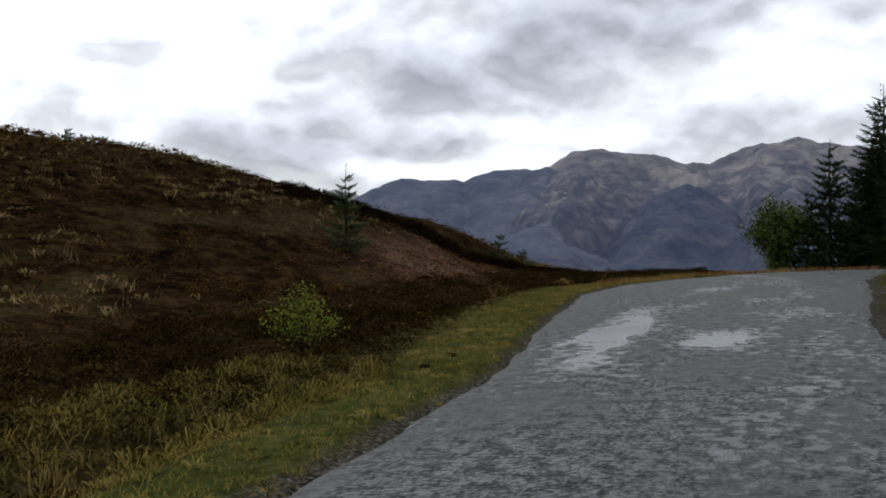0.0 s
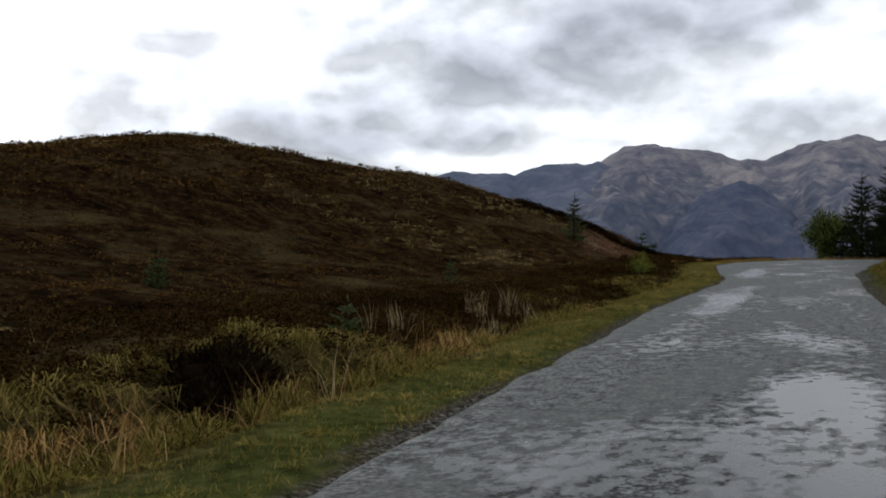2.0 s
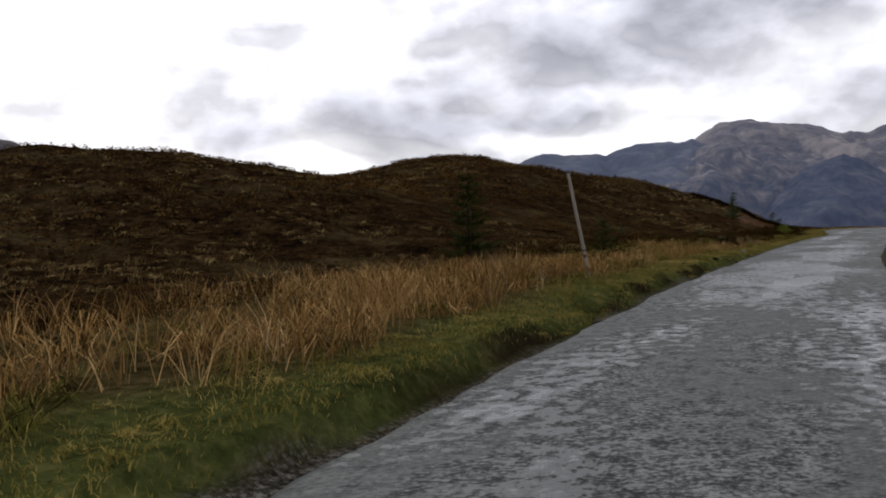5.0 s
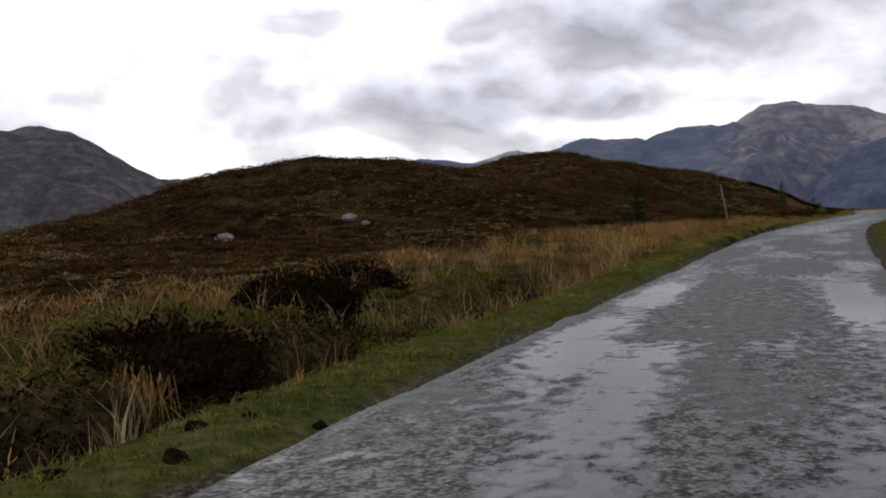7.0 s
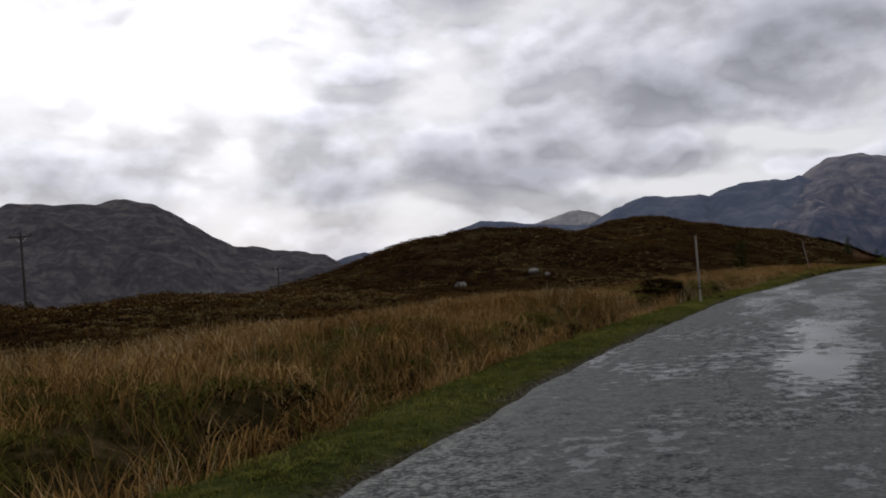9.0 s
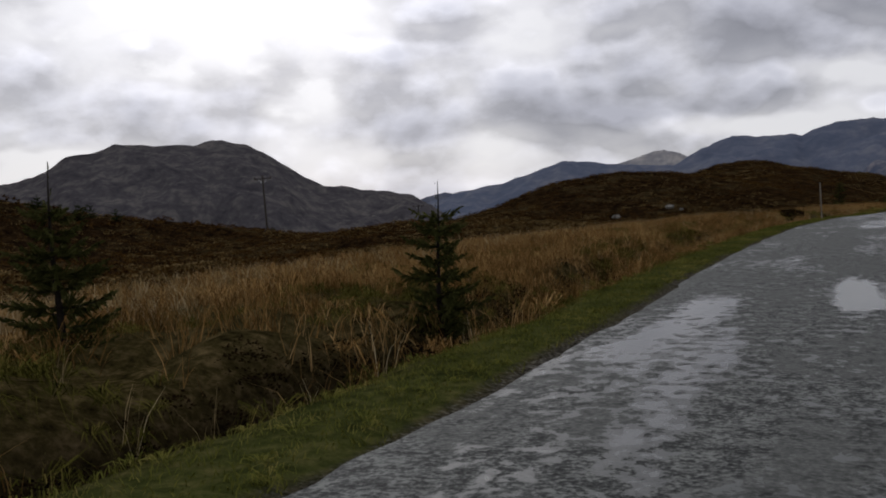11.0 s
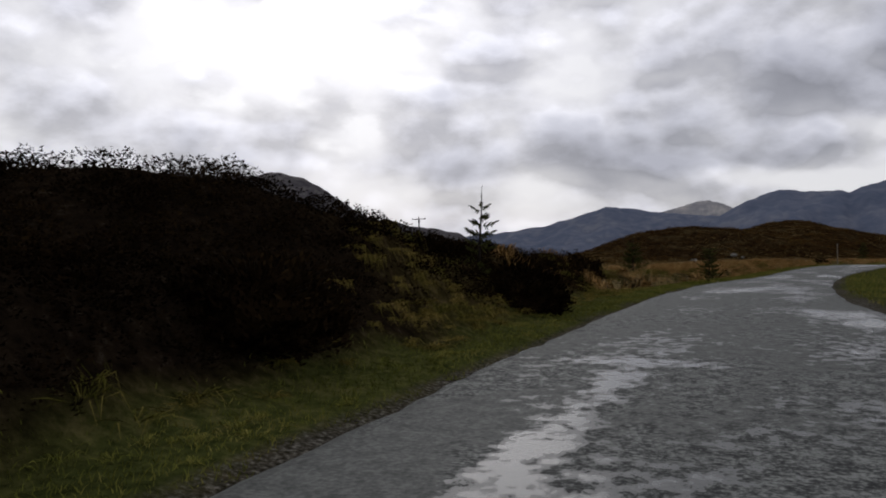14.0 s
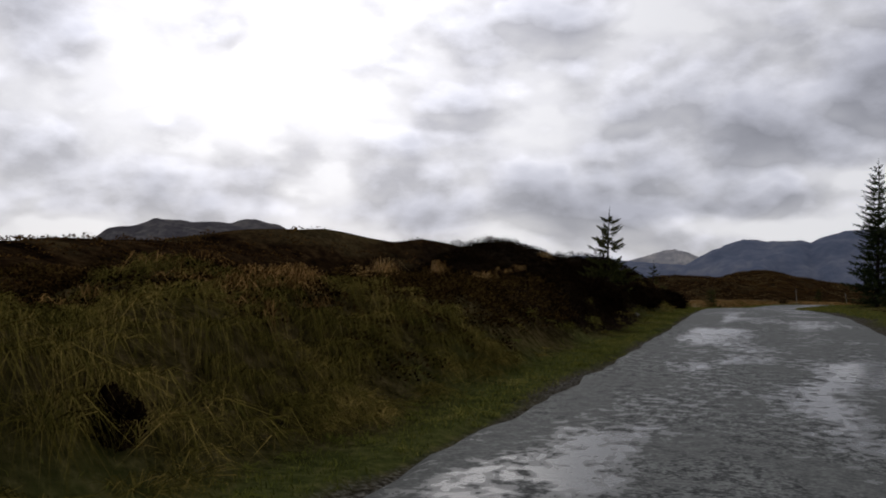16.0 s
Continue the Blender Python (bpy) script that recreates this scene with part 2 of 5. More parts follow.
def road_material():
    """Worn wet tarmac: coarse chippings, smooth pale patches, and films of water in the wheel tracks."""
    m, t, b = material("wet_tarmac")
    uv = t.add("ShaderNodeUVMap").outputs[0]
    sep = t.add("ShaderNodeSeparateXYZ")
    t.link(uv, sep.inputs[0])
    across = sep.outputs[0]
    blotch = t.noise(t.mapping(uv, (0.75, 0.26, 1)), 0.95, 2.0, 0.5, 0.2)
    patch = t.noise(t.mapping(uv, (0.9, 0.42, 1)), 0.75, 3.0, 0.55, 0.5)
    mid = t.noise(uv, 2.4, 4.0, 0.6)
    chips = t.noise(t.mapping(uv, (1, 0.8, 1)), 6.5, 4.0, 0.66)
    grit = t.noise(uv, 24.0, 3.0, 0.7)
    # wheel tracks lie lower and hold the water
    tracks = t.math("ADD", t.math("POWER", 2.718, t.math("MULTIPLY", t.math("POWER", t.math("SUBTRACT", across, 1.35), 2.0), -2.4)),
                    t.math("MULTIPLY", t.math("POWER", 2.718, t.math("MULTIPLY", t.math("POWER", t.math("ADD", across, 0.65), 2.0), -1.8)), 1.7))
    water = t.attribute("water")
    level = t.math("ADD", t.math("MULTIPLY_ADD", blotch, 0.75, 0.10), t.math("MULTIPLY", tracks, 0.035))
    level = t.math("MULTIPLY_ADD", water, 0.19, level)
    # the left edge sheds its water
    level = t.math("SUBTRACT", level, t.math("MULTIPLY", t.math("MULTIPLY", t.math("SUBTRACT", across, 1.9), 1.3, clamp=True), 0.06))
    broken = t.math("ADD", t.math("MULTIPLY", t.math("SUBTRACT", mid, 0.5), 0.36), t.math("MULTIPLY", t.math("SUBTRACT", chips, 0.5), 0.70))
    film = t.ramp(t.math("ADD", level, broken), [(0.580, 0.0), (0.590, 1.0)])
    deep = t.ramp(t.math("ADD", level, t.math("MULTIPLY", broken, 0.8)), [(0.650, 0.0), (0.662, 1.0)])
    speck = t.math("ADD", t.math("MULTIPLY", chips, 0.42), t.math("MULTIPLY", grit, 0.58))
    tar = t.ramp(speck, [(0.42, (0.015, 0.016, 0.0155)), (0.49, (0.062, 0.065, 0.062)), (0.57, (0.170, 0.176, 0.165))])
    pale = t.ramp(speck, [(0.34, (0.044, 0.0465, 0.0435)), (0.50, (0.080, 0.083, 0.078)), (0.66, (0.130, 0.134, 0.125))])
    worn = t.mix(t.ramp(t.math("ADD", patch, t.math("MULTIPLY", broken, 0.5)), [(0.46, 0.0), (0.54, 0.85)]), tar, pale)
    t.link(t.mix(t.math("MULTIPLY", film, 0.8), worn, (0.074, 0.077, 0.074)), b.inputs["Base Color"])
    t.link(t.math("SUBTRACT", t.math("MULTIPLY_ADD", film, -0.26, 0.60), t.math("MULTIPLY", deep, 0.16)), b.inputs["Roughness"])
    t.link(t.math("ADD", t.math("MULTIPLY_ADD", film, 0.055, 0.035), t.math("MULTIPLY", deep, 0.04)), b.inputs["Specular IOR Level"])
    high = t.math("MULTIPLY", t.math("ADD", chips, t.math("MULTIPLY", grit, 0.5)), t.math("SUBTRACT", 1.0, t.math("MULTIPLY", film, 0.97)))
    bump(t, b, high, 0.4, 0.02)
    return m


def rock_material(name, dark, mid, light, scale, cloud_shade=None):
    """A far hillside: heather, grass and scree in bands and gullies; last argument: cloud shadow put into the colour of
    the lower slopes, and the heights over which it gives way to rock.
    """
    m, t, b = material(name)
    geo = t.add("ShaderNodeNewGeometry")
    pos = geo.outputs["Position"]
    broad = t.noise(t.mapping(pos, (1, 1, 2.2)), scale, 6.0, 0.62, 0.8)
    gully = t.noise(t.mapping(pos, (1, 1, 0.35)), scale * 4.0, 6.0, 0.65, 0.4)
    fac = t.math("ADD", t.math("MULTIPLY", broad, 0.55), t.math("MULTIPLY", gully, 0.45))
    col = t.ramp(fac, [(0.38, dark), (0.5, mid), (0.62, light)])
    if cloud_shade:
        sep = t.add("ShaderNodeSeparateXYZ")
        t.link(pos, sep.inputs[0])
        edge = t.math("MULTIPLY_ADD", t.math("SUBTRACT", fac, 0.5), (cloud_shade[2] - cloud_shade[1]) * 3.5, sep.outputs[2])
        share = t.math("DIVIDE", t.math("SUBTRACT", edge, cloud_shade[1]), cloud_shade[2] - cloud_shade[1], clamp=True)
        # the cloud shadow is put into the colour of the lower slopes
        lower = t.mix(t.ramp(gully, [(0.42, 0.0), (0.62, 0.55)]), cloud_shade[0], mid)
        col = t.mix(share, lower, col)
    t.link(col, b.inputs["Base Color"])
    b.inputs["Roughness"].default_value = 1.0
    b.inputs["Specular IOR Level"].default_value = 0.0
    bump(t, b, gully, 0.5, 8.0)
    return m


MOOR = moor_material()
TARMAC = road_material()
GREEN = leafage("verge_grass", [(0.0315, 0.036, 0.007245), (0.0756, 0.082, 0.01529), (0.1281, 0.124, 0.02737), (0.231, 0.185, 0.05957)], patch=0.5, spread=0.22)
RANK = leafage("rank_grass", [(0.0189, 0.02, 0.004025), (0.0504, 0.05, 0.00966), (0.09975, 0.088, 0.01932), (0.21, 0.155, 0.0483)], patch=0.4, spread=0.4)
YELLOWED = leafage("dry_verge_grass", [(0.05775, 0.051, 0.01127), (0.1239, 0.102, 0.02254), (0.2016, 0.155, 0.04186), (0.3045, 0.23, 0.07889)], patch=0.6, spread=0.2)
ROUGH = leafage("rough_grass", [(0.0378, 0.034, 0.007245), (0.084, 0.072, 0.01529), (0.1575, 0.118, 0.03059), (0.2835, 0.2, 0.0644)], patch=0.6, spread=0.4)
TAN = leafage("dead_grass", [(0.0483, 0.02716, 0.008316), (0.1344, 0.07469, 0.0231), (0.2625, 0.1533, 0.05174), (0.441, 0.2959, 0.134)], patch=0.35, spread=0.45)
STRAW = leafage("bleached_rush", [(0.147, 0.105, 0.04805), (0.3045, 0.23, 0.1155), (0.504, 0.41, 0.2495)], patch=0.4)
HEATHER = leafage("heather", [(0.00945, 0.005, 0.00189), (0.03465, 0.0168, 0.00546), (0.0735, 0.038, 0.01106), (0.1103, 0.066, 0.0182)], patch=0.14, spread=0.4)
# darker copy of the heather: shade within dense growth is put into the colour
SHADED_HEATHER = leafage("shaded_heather", [(0.0014, 0.0010, 0.0007), (0.0055, 0.0036, 0.0020), (0.013, 0.0080, 0.0040), (0.030, 0.0190, 0.0082)], patch=0.45, spread=0.3)
EDGE_HEATHER = leafage("roadside_heather", [(0.00315, 0.002, 0.00084), (0.0126, 0.0072, 0.00252), (0.0357, 0.0205, 0.00616), (0.07875, 0.052, 0.014)], patch=0.35, spread=0.4)
MATGRASS = leafage("mat_grass", [(0.0357, 0.023, 0.008316), (0.105, 0.07, 0.02587), (0.2625, 0.19, 0.08316)], patch=0.2, spread=0.45)
OLIVE = leafage("draped_grass", [(0.0147, 0.014, 0.00322), (0.0483, 0.043, 0.008855), (0.1155, 0.09, 0.02093), (0.273, 0.195, 0.05796)], patch=0.7, spread=0.4)
RUST = leafage("dead_bracken", [(0.045, 0.020, 0.009), (0.125, 0.058, 0.024), (0.25, 0.135, 0.062)], patch=0.6)
NEEDLE = leafage("spruce_needles", [(0.009, 0.014, 0.005), (0.023, 0.033, 0.012), (0.052, 0.064, 0.025)], patch=1.5)
NEEDLE_MID = leafage("open_spruce_needles", [(0.017, 0.020, 0.006), (0.044, 0.048, 0.013), (0.090, 0.090, 0.030)], patch=1.5)
NEEDLE_PALE = leafage("young_spruce_needles", [(0.026, 0.036, 0.013), (0.065, 0.082, 0.032), (0.125, 0.145, 0.066)], patch=1.5)
BUSH = leafage("bush_leaves", [(0.028, 0.040, 0.009), (0.062, 0.082, 0.018), (0.125, 0.142, 0.040)], patch=1.2)
LEAF = leafage("shrub_leaves", [(0.05775, 0.075, 0.0098), (0.126, 0.15, 0.021), (0.2415, 0.25, 0.049)], patch=2.0)
BARK = grain("bark", [(0.007, 0.0055, 0.004), (0.018, 0.014, 0.011), (0.036, 0.030, 0.024)], 30.0, relief=0.6, gloss=0.05)
GREYWOOD = grain("weathered_wood", [(0.08, 0.067, 0.053), (0.18, 0.157, 0.128), (0.29, 0.26, 0.22)], 18.0, relief=0.5, stretch=(1, 1, 0.08))
CREOSOTE = grain("creosoted_wood", [(0.012, 0.010, 0.008), (0.035, 0.028, 0.022), (0.07, 0.058, 0.047)], 14.0, relief=0.5, stretch=(1, 1, 0.08))
STEEL = grain("galvanised_steel", [(0.20, 0.21, 0.22), (0.34, 0.35, 0.36)], 12.0, rough=0.45, metal=0.9)
PORCELAIN = grain("brown_porcelain", [(0.02, 0.010, 0.006), (0.05, 0.026, 0.016)], 8.0, rough=0.2)
PEAT = grain("bare_peat", [(0.003, 0.0024, 0.0016), (0.010, 0.007, 0.0045), (0.030, 0.024, 0.012)], 14.0, relief=1.0, distance=0.05, gloss=0.0)
WATER = grain("brown_water", [(0.012, 0.011, 0.009), (0.022, 0.020, 0.016)], 2.0, rough=0.08, relief=0.03, distance=0.01, gloss=0.12)
BOULDER = grain("grey_stone", [(0.045, 0.043, 0.037), (0.125, 0.12, 0.105), (0.26, 0.25, 0.22)], 5.0, relief=0.8, distance=0.05)

# ---------------------------------------------------------------- shape of the land
LINE_Y = [-330, -260, -215, -186, -168, -150, -132, -114, -96, -78, -61, -44, -27, -11, 0, 15, 30, 45, 70, 120]
LINE_X = [-33, -29, -27.4, -26.9, -26.8, -27.0, -27.55, -26.8, -24.6, -21.8, -18.4, -14.4, -9.6, -4.0, 0.0, 5.6, 11.2, 17.0, 28, 55]
LINE_Z = [-5, -3, -1.75, -0.88, -0.32, 0.15, 0.17, 0.12, 0.33, 0.36, 0.2, 0.19, 0.11, 0.02, 0.0, 0.0, 0.0, -0.15, -1.8, -9]
# x, y, height, half length, half width, turn
RISES = [
    (-31.3, 39.4, 6.14, 25.6, 11.3, 1.47),
    (-56.2, 17.2, 7.29, 34.0, 12.8, 1.57),
    (-9.1, 35.2, 3.31, 8.8, 5.4, 1.52),
    (-21.0, 20.7, 3.49, 15.2, 6.8, 1.30),
    (-39.0, -12.5, 4.19, 9.6, 12.6, 1.60),
    (0.1, 43.3, 2.08, 8.2, 2.7, 1.23),
    (-93.5, -85.8, 6.64, 34.7, 6.9, 1.37),
    (-93.8, -123.0, 5.49, 31.5, 16.1, 1.57),
    (-31.8, -150.7, 5.62, 9.4, 1.3, 1.64),
    (-34.8, -155.4, 2.51, 8.4, 1.2, 0.88),
    (-40.8, -170.0, 1.83, 8.2, 3.8, 1.69),
    (-49.0, -165.8, 1.49, 13.2, 6.9, 1.55),
    (-37.5, -190.5, 1.12, 9.8, 5.0, 1.49),
    (-65.2, -54.7, 1.69, 9.9, 13.3, 1.32),
    (-30.2, 52.7, 4.87, 16.8, 11.4, 1.44),
    (-48.9, -180.4, 0.39, 15.6, 8.8, 1.52),
]
TABLE = np.random.RandomState(7).rand(256, 256)


def value_noise(x, y, scale, layer=0):
    """Smooth noise between -1 and 1 over arrays of places."""
    u, v = np.asarray(x) / scale + 17.3 * layer, np.asarray(y) / scale + 9.1 * layer
    i, j = np.floor(u).astype(int), np.floor(v).astype(int)
    a, b = u - i, v - j
    a, b = a * a * (3 - 2 * a), b * b * (3 - 2 * b)
    i0, i1, j0, j1 = i % 256, (i + 1) % 256, j % 256, (j + 1) % 256
    top = TABLE[i0, j0] * (1 - a) + TABLE[i1, j0] * a
    low = TABLE[i0, j1] * (1 - a) + TABLE[i1, j1] * a
    return 2 * (top * (1 - b) + low * b) - 1


def fractal(x, y, scale, octaves=4, layer=0, gain=0.5):
    total, size = 0.0, 1.0
    for o in range(octaves):
        total = total + size * value_noise(x, y, scale / 2 ** o, layer + o)
        size *= gain
    return total


def smooth(a, b, x):
    t = np.clip((x - a) / (b - a), 0, 1)
    return t * t * (3 - 2 * t)


def curve_through(xs, ys, x):
    """Smooth curve through given points (Hermite, with the neighbours' slopes)."""
    xs, ys, x = np.asarray(xs, float), np.asarray(ys, float), np.asarray(x, float)
    slope = np.gradient(ys, xs)
    i = np.clip(np.searchsorted(xs, x) - 1, 0, len(xs) - 2)
    h = xs[i + 1] - xs[i]
    t = np.clip((x - xs[i]) / h, 0, 1)
    inside = (ys[i] * (2 * t ** 3 - 3 * t ** 2 + 1) + slope[i] * h * (t ** 3 - 2 * t ** 2 + t)
              + ys[i + 1] * (3 * t ** 2 - 2 * t ** 3) + slope[i + 1] * h * (t ** 3 - t ** 2))
    return inside + np.where(x > xs[-1], (x - xs[-1]) * slope[-1], 0) + np.where(x < xs[0], (x - xs[0]) * slope[0], 0)


def line_x(y):
    return curve_through(LINE_Y, LINE_X, np.clip(y, -330, 120))


def line_z(y):
    y = np.asarray(y, float)
    return curve_through(LINE_Y, LINE_Z, np.clip(y, -330, 120)) - 0.16 * np.clip(y - 120, 0, 700) - 0.02 * np.clip(-330 - y, 0, 900)


def left_edge(y):
    return np.interp(y, [-330, -182, -172, -165, -158, -151, -145, -133, -128, -121, -116, -105, -90, -84, -70, -58, -38, -30, -24, -15, -5, 0, 5, 9, 16, 22, 26, 29, 32, 35, 37, 40, 44, 60],
                     [2.45, 2.5, 2.56, 2.65, 2.8, 2.92, 3.0, 2.82, 2.65, 2.35, 2.2, 2.5, 2.78, 2.66, 2.72, 2.55, 2.45, 2.25, 2.35, 2.7, 2.9, 2.85, 2.64, 2.75, 3.8, 4.5, 4.2, 3.2, 1.9, 0.1, -2.3, -6.5, -13, -42])


def right_edge(y):
    return np.interp(y, [-330, -170, -155, -140, -110, -90, 5, 15, 22, 29, 33, 36, 39, 44, 60], [1.7, 2.2, 2.2, 1.3, 1.2, 1.75, 1.68, 1.9, 2.9, 3.6, 4.6, 8, 14, 28, 70])


def place(d, y):
    """World x of the point d metres to the left of the driving line, at y."""
    return line_x(y) - np.asarray(d) / 0.96


def offset(x, y):
    return (line_x(y) - np.asarray(x)) * 0.96


def belt_width(y):
    """How far the dead grass reaches beyond the verge."""
    return np.interp(y, [-330, -190, -179, -176, -170, -164, -154, -151, -148.5, -142, -138, -125, -100, -80, -60, -40, -20, -10, -6, 4, 7, 20, 40],
                     [5, 5.0, 3.6, 1.0, 0.7, 0.6, 0.7, 1.5, 0.7, 0.7, 4, 13, 13, 9, 6.5, 4.2, 2.9, 2.3, 1.3, 1.2, 2.0, 1.4, 1.2])


def verge_pinch(y):
    """Over 1 where the flat verge is narrow, under the banks."""
    return np.interp(y, [-330, -190, -178, -166, -150, -140, -62, -50, -20, 10], [1.2, 1.2, 1.2, 1.2, 1.1, 0.95, 0.95, 1.0, 1.1, 0.8])


def cutting(x, y):
    """The scraped reddish slope above the bend."""
    return np.exp(-((x + 0.3) / 2.1) ** 2 - ((y - 29.5) / 4.2) ** 2)


def ground(x, y, rough=True):
    x, y = np.asarray(x, float), np.asarray(y, float)
    d = offset(x, y)
    le, re = left_edge(y), right_edge(y)
    z = line_z(y)
    beyond = d - le
    steep = smooth(-164, -172, y)
    side = (smooth(3.4, 9, d) * (1 - steep) + smooth(3.2, 6.6, d) * steep) * smooth(0.3, 2.0, beyond) + smooth(2.2, 7, -d)
    z = z - np.where(d > 0, 0.0549 * np.clip(d - 6, 0, 150) + 0.0172 * np.clip(d - 45, 0, 200), 0.02 * np.clip(-d - 12, 0, 400))
    z = z - 0.05 * np.clip(d - 160, 0, 600)
    h = 0.0
    for x0, y0, up, a, b, turn in RISES:
        c, s = math.cos(turn), math.sin(turn)
        u, v = (x - x0) * c + (y - y0) * s, -(x - x0) * s + (y - y0) * c
        h = h + up * np.exp(-0.5 * ((u / a) ** 2 + (v / b) ** 2))
    # the road is cut into the slope: a steep bank stands right behind the narrow verge
    cut = np.interp(y, [-330, -186, -176, -166, -158, -153, -150.5], [1.1, 1.15, 1.38, 1.45, 1.25, 0.85, 0.0]) * smooth(0.95, 2.25, beyond) * (1 - 0.5 * smooth(8, 14, d))
    cut = cut + 1.5 * np.exp(-((d - 8.5) / 2.6) ** 2 - ((y + 159.5) / 4.5) ** 2) * smooth(1.0, 3.5, beyond)
    low, rise = np.minimum(cut, h * side), np.maximum(cut, h * side)
    z = z + rise + 0.12 * np.exp(-((rise - low) / 0.25) ** 2) * smooth(0.75, 2.1, beyond) * (cut > 0)
    # ditch beyond the verge, by stretches
    ditch = smooth(-142, -134, y) * (1 - smooth(-62, -54, y)) + smooth(-20, -12, y) * (1 - smooth(8, 14, y)) * 0.6
    z = z - 0.85 * ditch * np.exp(-((beyond - 2.05) / 0.62) ** 2)
    # raised turf along the broken road edge
    z = z + 0.20 * smooth(-64, -52, y) * (1 - smooth(-30, -18, y)) * smooth(0.10, 0.32, beyond + 0.10 * value_noise(x, y, 0.7, 61)) * (1 - smooth(5, 9, beyond))
    # grassy bank along the other side of the road before the bend
    z = z + 0.42 * smooth(0.2, 2.0, -d - re) * smooth(-30, -14, y) * (1 - smooth(20, 30, y))
    # the road's bed lies a little under its surface
    bed = smooth(-0.25, 0.05, -beyond) * smooth(-0.25, 0.05, d + re)
    z = z - 0.06 * bed
    # the peat lies lower where deep heather stands on it
    z = z - 0.20 * smooth(1.2, 2.6, beyond) * smooth(0.5, 1.2, beyond - belt_width(y)) - 0.10 * smooth(1.0, 2.0, beyond)
    z = z - 0.27 * np.exp(-((x - place(left_edge(-42.5) + 0.26, y)) / 0.3) ** 2 - ((y + 42.5) / 1.9) ** 2)
    if rough:
        open_ground = smooth(0.0, 0.5, beyond) + smooth(0.0, 0.5, -d - re)
        wild = smooth(1.0, 4.0, beyond) + smooth(1.0, 4.0, -d - re)
        z = z + open_ground * 0.035 * value_noise(x, y, 0.55, 3) + wild * (0.16 * value_noise(x, y, 1.7, 5) + 0.11 * (1 - smooth(7.5, 9.5, np.abs(d))) * value_noise(x, y, 0.8, 8)) \
            + smooth(0.9, 1.8, beyond) * (1 - smooth(8, 11, d)) * (smooth(-168, -176, y) + smooth(-142, -136, y) * (1 - smooth(-62, -56, y))) * ((0.17 + 0.12 * smooth(-168, -176, y)) * value_noise(x, y, 1.15, 15) + 0.07 * value_noise(x, y, 0.5, 16)) \
            + wild * smooth(20, 40, np.abs(d)) * (0.25 * value_noise(x, y, 4.5, 11) + 0.12 * value_noise(x, y, 2.1, 12))
    return z


def mesh_object(name, verts, faces, mat, parent=None, smooth_faces=False, label=""):
    """One mesh object from arrays of places and faces (all faces with the same number of corners)."""
    verts, faces = np.asarray(verts, np.float32).reshape(-1, 3), np.asarray(faces, np.int32)
    n, k = faces.shape
    me = bpy.data.meshes.new(name)
    me.vertices.add(len(verts))
    me.vertices.foreach_set("co", verts.ravel())
    me.loops.add(n * k)
    me.loops.foreach_set("vertex_index", faces.ravel())
    me.polygons.add(n)
    me.polygons.foreach_set("loop_start", np.arange(0, n * k, k, dtype=np.int32))
    me.polygons.foreach_set("loop_total", np.full(n, k, np.int32))
    if smooth_faces:
        me.polygons.foreach_set("use_smooth", np.ones(n, bool))
    me.update(calc_edges=True)
    me.materials.append(mat)
    ob = new(name, me)
    if parent is not None:
        ob.parent = parent
    if label:
        tagged(ob, label)
    return ob


def part(name, bm, mat, parent, label="", smooth_faces=False):
    """One bmesh as one mesh object under a thing or a part."""
    me = bpy.data.meshes.new(name)
    bm.to_mesh(me)
    bm.free()
    me.materials.append(mat)
    if smooth_faces:
        for p in me.polygons:
            p.use_smooth = True
    ob = new(name, me)
    ob.parent = parent
    return tagged(ob, label) if label else ob


def grid_faces(rows, cols):
    i = np.arange(rows * cols).reshape(rows, cols)
    return np.stack([i[:-1, :-1], i[:-1, 1:], i[1:, 1:], i[1:, :-1]], -1).reshape(-1, 4)


